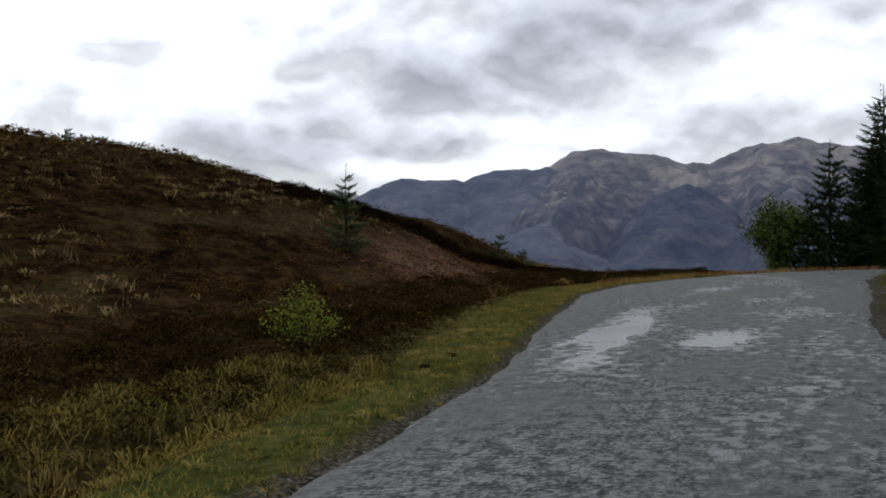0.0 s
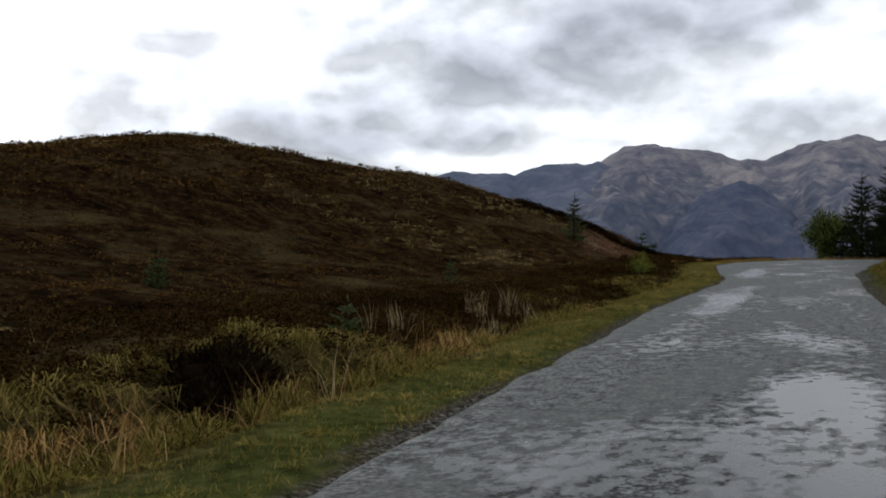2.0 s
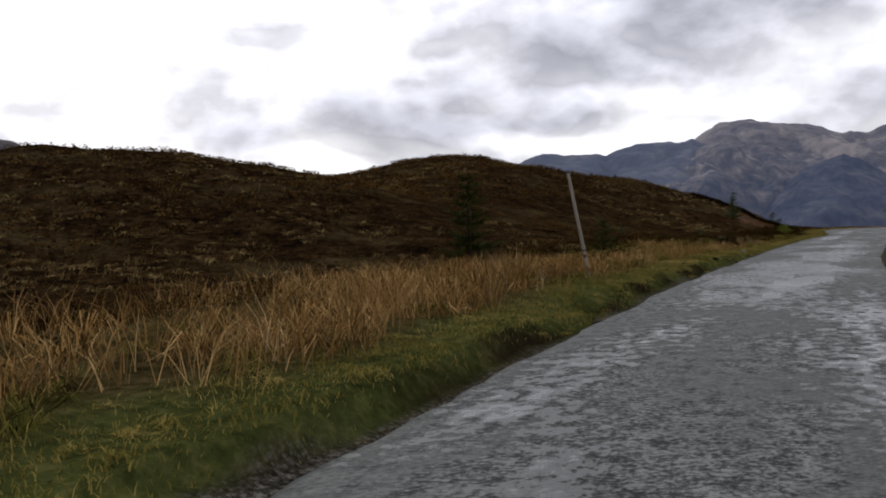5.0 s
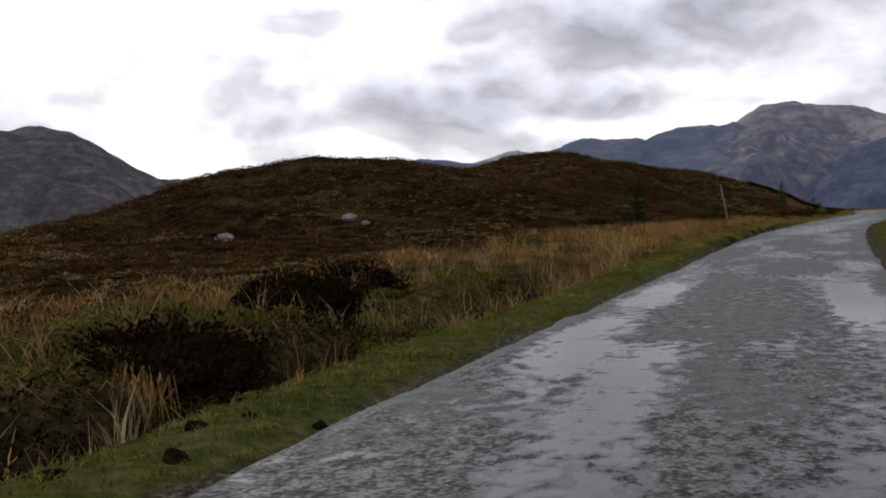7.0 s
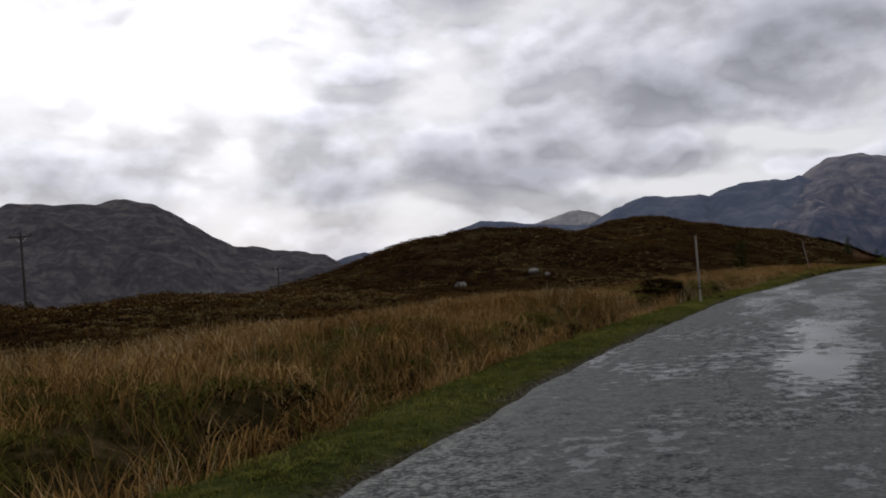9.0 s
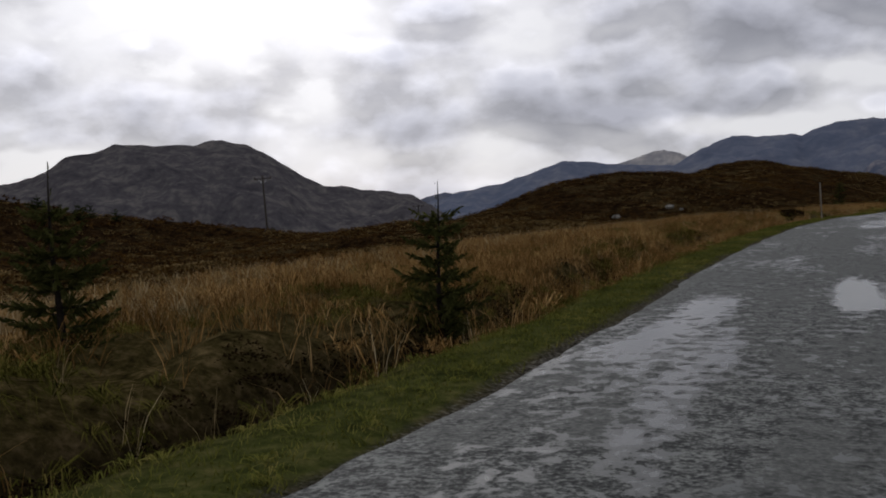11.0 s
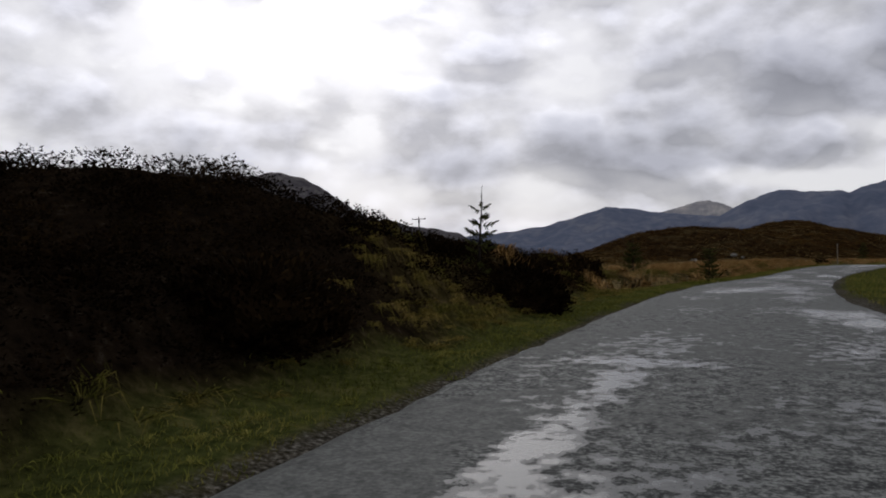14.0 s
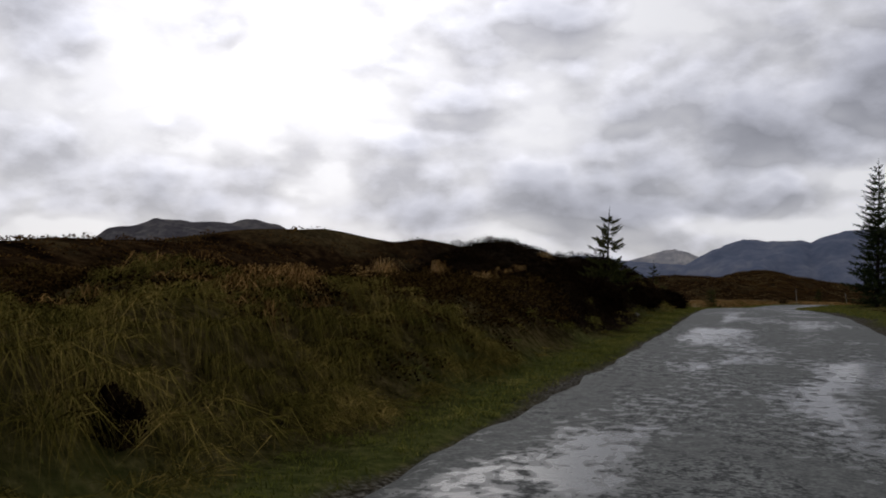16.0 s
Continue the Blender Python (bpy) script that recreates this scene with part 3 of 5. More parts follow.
def build_ground():
    far_up = 128 * (4700 / 128) ** np.linspace(0, 1, 40)[1:]
    far_down = -330 - 40 * (4000 / 40) ** np.linspace(0, 1, 26)
    ys = np.concatenate([far_down[::-1], np.arange(-330, -200, 2.5), np.arange(-200, 62, 0.6), np.arange(62, 128, 2.0), far_up])
    ds = np.concatenate([-40 * 100 ** np.linspace(1, 0, 22), np.arange(-39, -12, 3.0), np.arange(-12, -3, 0.75), np.arange(-3, 2, 0.5), np.arange(2, 4.5, 0.15), np.arange(4.5, 9, 0.3), np.arange(9, 26, 0.5),
                         np.arange(26, 70, 0.9), np.arange(70, 130, 3.0), 130 * (4500 / 130) ** np.linspace(0, 1, 24)])
    Y, D = np.meshgrid(ys, ds, indexing="ij")
    X = place(D, Y)
    Z = ground(X, Y)
    far = smooth(300, 900, np.hypot(X, Y))
    Z = Z * (1 - far) + far * (-95 + 14 * fractal(X, Y, 420, 3, 2))
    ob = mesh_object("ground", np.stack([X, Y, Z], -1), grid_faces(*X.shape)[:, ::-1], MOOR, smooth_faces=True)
    beyond = D - left_edge(Y)
    right = -D - right_edge(Y)
    wob = 0.8 * value_noise(X, Y, 2.3, 21) + 0.5 * value_noise(X, Y, 0.9, 22)
    verge = np.maximum(1 - smooth(0.7, 1.7, (beyond + wob * 0.5) * verge_pinch(Y)), 0) * (D > 0) + (1 - smooth(1.5, 5.0, right + wob)) * (D <= 0)
    w = belt_width(Y)
    belt = (1 - smooth(w * 0.75, w * 1.2 + 0.3, beyond + wob - 0.8)) * (D > 0) + (D <= 0) * 0.6 * smooth(-0.2, 0.4, value_noise(X, Y, 9, 4))
    bare = cutting(X, Y) * 1.3 * smooth(0.6, 1.6, beyond)
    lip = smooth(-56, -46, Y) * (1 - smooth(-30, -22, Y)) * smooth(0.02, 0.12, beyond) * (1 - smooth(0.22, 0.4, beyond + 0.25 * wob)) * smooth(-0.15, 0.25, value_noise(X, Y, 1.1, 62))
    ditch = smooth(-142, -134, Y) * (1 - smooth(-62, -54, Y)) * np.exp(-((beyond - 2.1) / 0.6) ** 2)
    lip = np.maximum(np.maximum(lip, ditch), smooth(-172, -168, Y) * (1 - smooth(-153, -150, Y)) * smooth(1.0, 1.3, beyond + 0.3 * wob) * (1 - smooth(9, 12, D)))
    edge = (1 - smooth(-0.02, 0.12, beyond + 0.12 * wob)) * (D > 0) + (1 - smooth(0.1, 0.4, right + 0.15 * wob)) * (D <= 0)
    bare, verge = np.maximum(bare, 0.0), verge * (1 - 0.85 * edge)
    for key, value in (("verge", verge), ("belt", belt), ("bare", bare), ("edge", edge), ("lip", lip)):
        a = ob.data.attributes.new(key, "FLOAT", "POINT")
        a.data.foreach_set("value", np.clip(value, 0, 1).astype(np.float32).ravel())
    tagged(ob, "brown heather moorland with dead grass and green roadside verges", "moorland", kind="structure")


# where water stands on the worn road: metres left of the driving line, y, half width, half length
POOLS = [
    (2.2, 13.0, 0.5, 4.0), (0.6, 11.7, 0.6, 1.3), (1.6, -2.5, 0.4, 5.0), (-0.15, -9.9, 0.7, 1.1), (1.75, -15.8, 0.7, 1.0), (-0.1, -15.6, 0.6, 2.9), (0.2, -28.0, 0.75, 7.5),
    (0.8, -37.0, 1.1, 5.0), (1.95, -66.0, 0.42, 8.0), (1.0, -73.2, 0.45, 2.6), (-0.9, -64.0, 0.4, 6.0), (1.8, -78.3, 0.5, 2.6), (-0.35, -80.5, 0.6, 5.5), (-0.1, -90.5, 0.5, 4.5),
    (0.9, -118.8, 0.22, 3.2), (1.4, -116.5, 0.35, 3.0), (-0.3, -113.5, 0.25, 3.0), (0.2, -134.8, 1.1, 2.4), (1.7, -137.4, 0.5, 1.0), (1.45, -157.0, 0.22, 4.0), (1.3, -152.7, 0.9, 0.3),
    (1.2, -166.2, 0.8, 3.0), (-0.8, -173.0, 0.55, 1.8), (1.5, -179.5, 0.6, 1.2), (-0.8, -146.0, 0.7, 2.0),
]


def build_road():
    ys = np.concatenate([np.arange(-300, 28, 0.4), np.arange(28, 45, 0.15)])
    n = 30
    e = np.linspace(0, 1, n)
    ragged = 0.05 * value_noise(ys, ys * 0, 0.9, 31) + 0.05 * value_noise(ys, ys * 0, 0.3, 32)
    ragged2 = 0.05 * value_noise(ys, ys * 0, 0.9, 33) + 0.05 * value_noise(ys, ys * 0, 0.3, 34)
    le, re = left_edge(ys) + ragged, right_edge(ys) + ragged2
    D = -re[:, None] + (le + re)[:, None] * e
    Y = np.repeat(ys[:, None], n, 1)
    camber = 0.035 * (1 - ((e - 0.5) * 2) ** 2)
    X = place(D, Y)
    Z = line_z(Y) + camber + 0.010 * value_noise(X, Y, 1.6, 14)
    Z[:, 0] -= 0.07
    Z[:, -1] -= 0.07
    ob = mesh_object("road", np.stack([X, Y, Z], -1), grid_faces(*X.shape)[:, ::-1], TARMAC, smooth_faces=True)
    uv = ob.data.uv_layers.new(name="UVMap")
    idx = np.empty(len(ob.data.loops), np.int32)
    ob.data.loops.foreach_get("vertex_index", idx)
    uv.data.foreach_set("uv", np.stack([D.ravel()[idx], Y.ravel()[idx]], -1).astype(np.float32).ravel())
    a = ob.data.attributes.new("water", "FLOAT", "POINT")
    wet = sum(np.exp(-(((D - d0) / wd) ** 4 + ((Y - y0) / wy) ** 4)) for d0, y0, wd, wy in POOLS)
    a.data.foreach_set("value", np.clip(wet, 0, 1).astype(np.float32).ravel())
    tagged(ob, "wet single-track tarmac road with puddles in worn wheel tracks", "road", kind="structure")


build_ground()
build_road()


# ---------------------------------------------------------------- far mountains
def mountain(name, crest, dist, depth, foot, mat, label, rough=1.0, seed=0):
    """A far hill: crest given by bearing (degrees left of +y) and height, seen from the road; slopes furrowed by gullies."""
    bear, tall = [c[0] for c in crest][::-1], [c[1] for c in crest][::-1]
    nu = 170
    b = np.linspace(bear[0], bear[-1], nu)
    v = np.concatenate([np.linspace(-1, 0, 34), np.linspace(0, 1, 13)[1:]])
    B, V = np.meshgrid(b, v, indexing="ij")
    ridge = np.interp(B, bear, tall)
    span = max(tall) - foot
    R = dist + V * depth
    X, Y = -np.sin(np.radians(B)) * R, np.cos(np.radians(B)) * R
    spur = 1 - np.abs(fractal(X, Y, depth * 0.38, 5, seed, 0.55))
    fall = np.abs(V) ** 0.9
    Z = foot + (ridge - foot) * (1 - fall)
    Z = Z + span * 0.20 * rough * (spur - 0.65) * np.sin(np.pi * np.clip(fall, 0, 1)) ** 0.8
    Z = Z + span * 0.017 * rough * fractal(X, Y, depth * 0.05, 3, seed + 7)
    Z = np.where(fall >= 0.999, foot - 30, Z)
    ob = mesh_object(name, np.stack([X, Y, Z], -1), grid_faces(*X.shape), mat, smooth_faces=True)
    return tagged(ob, label, "mountain", kind="structure")


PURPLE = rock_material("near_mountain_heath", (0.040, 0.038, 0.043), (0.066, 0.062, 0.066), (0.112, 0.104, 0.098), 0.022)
# the haze of distance is put into the base colours below as blue
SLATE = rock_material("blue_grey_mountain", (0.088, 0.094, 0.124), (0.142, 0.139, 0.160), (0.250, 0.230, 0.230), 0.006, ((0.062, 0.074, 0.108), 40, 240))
# darker copy of the mountain colour, with the spur's cloud shadow put into it
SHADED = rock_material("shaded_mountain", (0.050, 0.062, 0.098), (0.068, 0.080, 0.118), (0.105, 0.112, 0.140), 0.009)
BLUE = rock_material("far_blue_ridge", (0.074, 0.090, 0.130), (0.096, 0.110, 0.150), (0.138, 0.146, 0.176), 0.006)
# the break of light on the cone is put into this paler base colour
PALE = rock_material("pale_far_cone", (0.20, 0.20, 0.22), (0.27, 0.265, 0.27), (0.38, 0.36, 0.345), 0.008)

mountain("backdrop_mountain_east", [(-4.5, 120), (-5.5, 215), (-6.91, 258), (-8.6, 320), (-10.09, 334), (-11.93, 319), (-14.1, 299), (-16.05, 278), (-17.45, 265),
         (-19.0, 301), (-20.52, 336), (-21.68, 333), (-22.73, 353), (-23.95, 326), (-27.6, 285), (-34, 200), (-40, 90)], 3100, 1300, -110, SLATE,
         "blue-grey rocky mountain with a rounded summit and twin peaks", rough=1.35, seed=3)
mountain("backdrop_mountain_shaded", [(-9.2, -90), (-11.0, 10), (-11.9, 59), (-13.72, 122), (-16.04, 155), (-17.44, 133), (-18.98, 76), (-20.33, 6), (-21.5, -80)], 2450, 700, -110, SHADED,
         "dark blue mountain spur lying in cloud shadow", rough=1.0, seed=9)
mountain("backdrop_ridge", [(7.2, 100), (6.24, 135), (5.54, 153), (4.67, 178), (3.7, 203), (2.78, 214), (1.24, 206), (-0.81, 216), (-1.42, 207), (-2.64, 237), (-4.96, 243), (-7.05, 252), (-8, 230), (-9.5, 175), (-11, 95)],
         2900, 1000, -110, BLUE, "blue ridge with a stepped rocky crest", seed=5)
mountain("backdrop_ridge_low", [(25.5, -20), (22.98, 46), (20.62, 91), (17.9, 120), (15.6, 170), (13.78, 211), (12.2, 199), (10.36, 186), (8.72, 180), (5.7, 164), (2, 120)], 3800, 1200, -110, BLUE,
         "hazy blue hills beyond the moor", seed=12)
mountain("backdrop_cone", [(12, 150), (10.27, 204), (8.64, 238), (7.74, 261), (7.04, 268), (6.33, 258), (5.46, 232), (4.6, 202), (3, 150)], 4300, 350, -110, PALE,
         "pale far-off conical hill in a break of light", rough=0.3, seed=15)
mountain("backdrop_mountain_west", [(66, -10), (60, 25), (54.92, 52), (52.18, 70), (50.77, 84), (49.33, 102), (46.75, 122), (44.1, 126), (41.4, 122), (39.62, 130), (37.43, 119), (35.42, 90),
         (32.58, 52), (30.51, 47), (28.03, 41), (25.96, 28), (23.89, -2), (22.3, -60)], 1350, 600, -100, PURPLE,
         "broad dark purple-brown mountain with a low double summit", seed=20)
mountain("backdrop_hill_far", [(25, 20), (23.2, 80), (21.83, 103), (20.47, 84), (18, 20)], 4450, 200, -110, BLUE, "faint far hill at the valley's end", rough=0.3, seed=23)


# ---------------------------------------------------------------- grass and heather
RNG = np.random.RandomState(11)


def blades(name, x, y, tall, wide, lean, mat, label, category, sink=0.02, along=None):
    """Tapered, bent blades of grass at the given places: three triangles each, joined into one mesh."""
    n = len(x)
    z = ground(x, y) - sink
    tall = np.broadcast_to(tall, n) * RNG.uniform(0.55, 1.25, n)
    turn = RNG.uniform(0, 2 * np.pi, n)
    face = RNG.uniform(0, 2 * np.pi, n)
    bend = np.broadcast_to(lean, n) * RNG.uniform(0.2, 1.3, n)
    dx, dy = np.cos(turn), np.sin(turn)
    if along is not None:
        dx, dy = dx * 0.6 + along[0], dy * 0.6 + along[1]
    wx, wy = np.cos(face) * wide * 0.5, np.sin(face) * wide * 0.5
    p = np.empty((n, 5, 3), np.float32)
    mid, out = tall * 0.55, tall * bend
    p[:, 0] = np.stack([x - wx, y - wy, z], -1)
    p[:, 1] = np.stack([x + wx, y + wy, z], -1)
    mx, my = x + dx * out * 0.35, y + dy * out * 0.35
    p[:, 2] = np.stack([mx - wx * 0.8, my - wy * 0.8, z + mid], -1)
    p[:, 3] = np.stack([mx + wx * 0.8, my + wy * 0.8, z + mid], -1)
    p[:, 4] = np.stack([x + dx * out, y + dy * out, z + tall * np.sqrt(np.clip(1.15 - bend ** 2 * 0.5, 0.15, 1))], -1)
    base = np.arange(n)[:, None, None] * 5
    f = (np.array([[0, 1, 3], [0, 3, 2], [2, 3, 4]])[None] + base).reshape(-1, 3)
    return tagged(mesh_object(name, p, f, mat), label, category, kind="stuff")


def mounds(name, x, y, size, tall, count, leaf, mat, label, category, sink=0.04):
    """Low bushy mounds: each a dome of many small upturned sprigs, joined into one mesh."""
    n = len(x)
    z = ground(x, y)
    size, tall = np.broadcast_to(size, n) * RNG.uniform(0.6, 1.35, n), np.broadcast_to(tall, n) * RNG.uniform(0.6, 1.4, n)
    a = RNG.uniform(0, 2 * np.pi, (n, count))
    r = np.sqrt(RNG.uniform(0, 1, (n, count)))
    px = x[:, None] + size[:, None] * r * np.cos(a)
    py = y[:, None] + size[:, None] * r * np.sin(a)
    pz = z[:, None] + tall[:, None] * np.sqrt(np.clip(1 - r * r, 0, 1)) * RNG.uniform(0.72, 1.0, (n, count)) - sink
    up = RNG.uniform(0.15, 0.75, (n, count)) * leaf
    ox, oy = np.cos(a) * r * leaf * 0.8 + RNG.normal(0, leaf * 0.5, (n, count)), np.sin(a) * r * leaf * 0.8 + RNG.normal(0, leaf * 0.5, (n, count))
    t = RNG.uniform(0, 2 * np.pi, (n, count))
    w = leaf * 0.55
    p = np.empty((n * count, 3, 3), np.float32)
    for k, (sx, sy, sz) in enumerate(((np.cos(t) * w, np.sin(t) * w, -up * 0.4), (-np.cos(t) * w, -np.sin(t) * w, -up * 0.4), (ox, oy, up))):
        p[:, k] = np.stack([(px + sx).ravel(), (py + sy).ravel(), (pz + sz).ravel()], -1)
    f = np.arange(n * count * 3).reshape(-1, 3)
    return tagged(mesh_object(name, p, f, mat), label, category, kind="stuff")


def tussocks(name, x, y, size, tall, count, wide, mat, label, category, fall=(0.0, 0.0), curly=0.5):
    """Tussocks of long grass: from each crown the blades arch over and hang down all round, or down the slope by `fall`."""
    n = len(x)
    size, tall = np.broadcast_to(size, n) * RNG.uniform(0.6, 1.3, n), np.broadcast_to(tall, n) * RNG.uniform(0.55, 1.3, n)
    a = RNG.uniform(0, 2 * np.pi, (n, count))
    dx, dy = np.cos(a) + fall[0], np.sin(a) + fall[1]
    curl = RNG.normal(0, curly, (n, count))
    top = ground(x, y)[:, None] - 0.03
    r0 = size[:, None] * 0.35 * np.sqrt(RNG.uniform(0, 1, (n, count)))
    r2 = size[:, None] * RNG.uniform(0.55, 1.35, (n, count))
    p = np.empty((n * count, 5, 3), np.float32)
    x0, y0 = x[:, None] + dx * r0, y[:, None] + dy * r0
    x1, y1 = x[:, None] + dx * (r0 + r2) * 0.55, y[:, None] + dy * (r0 + r2) * 0.55
    x2, y2 = x[:, None] + (dx - dy * curl) * r2, y[:, None] + (dy + dx * curl) * r2
    h = tall[:, None] * RNG.uniform(0.7, 1.15, (n, count))
    z0, z1 = top + h * 0.55, top + h
    foot = ground(x2, y2)
    z2 = foot + (top + h * 0.5 - foot) * RNG.uniform(0.0, 0.9, (n, count)) ** 1.3 + 0.01
    w = wide * 0.5 * RNG.uniform(0.6, 1.4, (n, count))
    tilt = RNG.normal(0, 0.5, (n, count))
    wx, wy, wz = -np.sin(a) * w, np.cos(a) * w, tilt * w
    for k, (sx, sy, sz) in enumerate(((x0 - wx * 0.5, y0 - wy * 0.5, z0), (x0 + wx * 0.5, y0 + wy * 0.5, z0), (x1 - wx, y1 - wy, z1 - wz), (x1 + wx, y1 + wy, z1 + wz), (x2, y2, z2))):
        p[:, k] = np.stack([sx.ravel(), sy.ravel(), sz.ravel()], -1)
    f = (np.array([[0, 1, 3], [0, 3, 2], [2, 3, 4]])[None] + np.arange(n * count)[:, None, None] * 5).reshape(-1, 3)
    return tagged(mesh_object(name, p, f, mat), label, category, kind="stuff")


def scatter(n, y0, y1, d0, d1, keep=None, bias=1.0):
    y = RNG.uniform(y0, y1, n)
    d = d0 + (d1 - d0) * RNG.uniform(0, 1, n) ** bias
    if keep is not None:
        ok = keep(d, y) > RNG.uniform(0, 1, n)
        d, y = d[ok], y[ok]
    return place(d, y), y


def clustered(x, y, per, spread):
    """Each place becomes a tuft: several places close to it."""
    n = len(x)
    a, r = RNG.uniform(0, 2 * np.pi, (n, per)), spread * np.sqrt(RNG.uniform(0, 1, (n, per)))
    return (x[:, None] + r * np.cos(a)).ravel(), (y[:, None] + r * np.sin(a)).ravel()


def beyond_left(d, y):
    return d - left_edge(y)


def on_verge(d, y):
    return (1 - smooth(0.9, 1.8, (beyond_left(d, y) + 0.4 * value_noise(d, y, 1.3, 40)) * verge_pinch(y))) * smooth(0.0, 0.2, beyond_left(d, y) - 0.07 * smooth(-56, -46, y) * (1 - smooth(-30, -22, y)) + 0.14 * value_noise(d, y, 0.5, 41))


def in_belt(d, y):
    b = beyond_left(d, y)
    w = belt_width(y)
    return smooth(0.9, 1.6, b * verge_pinch(y)) * (1 - smooth(w * 0.7, w * 1.15 + 0.4, b + 1.4 * value_noise(d, y, 2.2, 42))) * (0.22 + 0.78 * smooth(-0.35, 0.25, value_noise(d, y, 1.9, 43) + 0.5 * value_noise(d, y, 6.0, 44)))


def on_heath(d, y):
    b = beyond_left(d, y)
    w = belt_width(y)
    return (1 - 0.9 * smooth(0.3, 0.6, cutting(place(d, y), y))) * smooth(1.3, 1.9, b * np.maximum(verge_pinch(y), 1)) * smooth(w * 0.6, w * 1.1 + 0.3, b + 1.2 * value_noise(d, y, 2.2, 42))


def grassy_hill(d, y):
    """Pale mat-grass lies in drifts over the upper slopes."""
    drift = fractal(place(d, y), y, 8.0, 4, 50, 0.6) + 0.52 * smooth(11, 32, d) - 0.12 - 0.25 * smooth(60, 90, d)
    x = place(d, y)
    return on_heath(d, y) * smooth(-0.05, 0.5, drift) * (1 - 0.7 * np.exp(-((x + 36) / 13) ** 2 - ((y + 20) / 18) ** 2))


# verge
x, y = scatter(300000, -190, -56, 2.3, 7.5, on_verge)
blades("verge_grass", x, y, 0.060, 0.0085, 1.0, GREEN, "short wet green roadside grass with dead stalks", "grass", sink=0.01)
x, y = scatter(240000, -58, 36, 2.3, 7.5, on_verge)
blades("dry_verge_grass", x, y, 0.055, 0.0085, 1.0, YELLOWED, "short yellowed roadside grass with some green", "grass", sink=0.01)
x, y = scatter(2600, -190, -54, 2.4, 6.0, on_verge)
tussocks("verge_tufts", x, y, 0.13, 0.075, 30, 0.006, GREEN, "longer tufts of green and yellowing verge grass", "grass")
x, y = scatter(2000, -60, 36, 2.4, 6.0, on_verge)
tussocks("dry_verge_tufts", x, y, 0.12, 0.07, 30, 0.006, YELLOWED, "yellow tufts of old grass on the verge", "grass")
x, y = scatter(60000, -190, 60, -1.2, -9, lambda d, y: smooth(0.15, 0.5, -d - right_edge(y)) * (1 - 0.8 * smooth(2, 7, -d)), bias=1.6)
blades("far_verge_grass", x, y, 0.13, 0.016, 0.7, GREEN, "short green grass on the far roadside verge", "grass", sink=0.01)


# belt of dead grass
def tan_belt(d, y):
    """Dead grass: sparse in the wet by the ditch and among the roadside heather, thick in the middle of the flat."""
    return in_belt(d, y) * np.interp(y, [-142, -132, -116, -106, -80, -70, -62, -52, -40, -36, -31, -20, -6, 40], [0.3, 0.5, 0.7, 1.3, 1.3, 0.7, 0.7, 1.0, 0.9, 0.5, 0.28, 0.35, 0.15, 0.12]) * (1 - 0.6 * smooth(-142, -130, y) * (1 - smooth(-116, -104, y)) * (1 - smooth(5, 8, d))) * (1 - 0.85 * smooth(-77, -74, y) * (1 - smooth(-62, -57, y)) * (1 - smooth(5.6, 7.6, d)))


x, y = scatter(50000, -150, 40, 3.2, 20, tan_belt, bias=1.25)
x, y = clustered(x, y, 13, 0.22)
blades("dead_grass", x, y, 0.46, 0.010, 0.85, TAN, "tussocks of brown dead moor grass", "grass")
x, y = scatter(9000, -150, 40, 3.2, 20, tan_belt, bias=1.25)
tussocks("dead_tussocks", x, y, 0.34, 0.34, 48, 0.009, TAN, "drooping tussocks of brown dead moor grass", "grass")
x, y = scatter(5200, -150, 40, 3.2, 14, lambda d, y: in_belt(d, y) * (1 - 0.8 * smooth(-37, -33, y)) * smooth(0.0, 0.5, value_noise(d, y, 3.1, 47)), bias=1.8)
x, y = clustered(x, y, 9, 0.12)
blades("bleached_stems", x, y, 0.55, 0.0075, 0.5, STRAW, "upright bleached straw-coloured grass stems", "grass")
x, y = scatter(2400, -142, -60, 9, 18, in_belt)
x, y = clustered(x, y, 12, 0.25)
blades("straw_band", x, y, 0.50, 0.016, 0.7, STRAW, "pale band of straw-coloured grass across the flat", "grass")
x, y = scatter(5200, -191, 40, 3.0, 14, lambda d, y: smooth(0.8, 1.4, beyond_left(d, y)) * (1 - smooth(0.7, 1.1, beyond_left(d, y) / (belt_width(y) + 1))) * smooth(-0.1, 0.3, value_noise(d, y, 2.7, 49)), bias=1.5)
tussocks("green_tussocks", x, y, 0.26, 0.18, 46, 0.008, RANK, "olive green tussocks among the dead grass", "grass")

# long grass hanging down the banks
def on_bank(d, y):
    b = beyond_left(d, y)
    return smooth(0.75, 1.0, b) * (1 - smooth(0.75, 1.1, (b + 0.5 * value_noise(d, y, 1.5, 48)) / (belt_width(y) + 0.9)))


x, y = scatter(4800, -176, -136, 2.9, 9.0, lambda d, y: on_bank(d, y) * (0.08 + 0.92 * smooth(-154, -151, y)))
tussocks("bank_grass", x, y, 0.15, 0.085, 62, 0.0052, ROUGH, "short olive green grass at the foot of the heather bank", "grass", fall=(0.35, -0.1))
x, y = scatter(1300, -192, -174, 2.9, 8.0, lambda d, y: on_bank(d, y) * smooth(0.95, 1.15, beyond_left(d, y)))
tussocks("hanging_grass", x, y, 0.30, 0.14, 140, 0.0045, OLIVE, "long olive green grass hanging down the bank", "grass", fall=(0.55, -0.25), curly=0.4)
x, y = scatter(600, -192, -174, 4.0, 7.0, lambda d, y: smooth(0.0, 0.4, value_noise(d, y, 1.6, 46)))
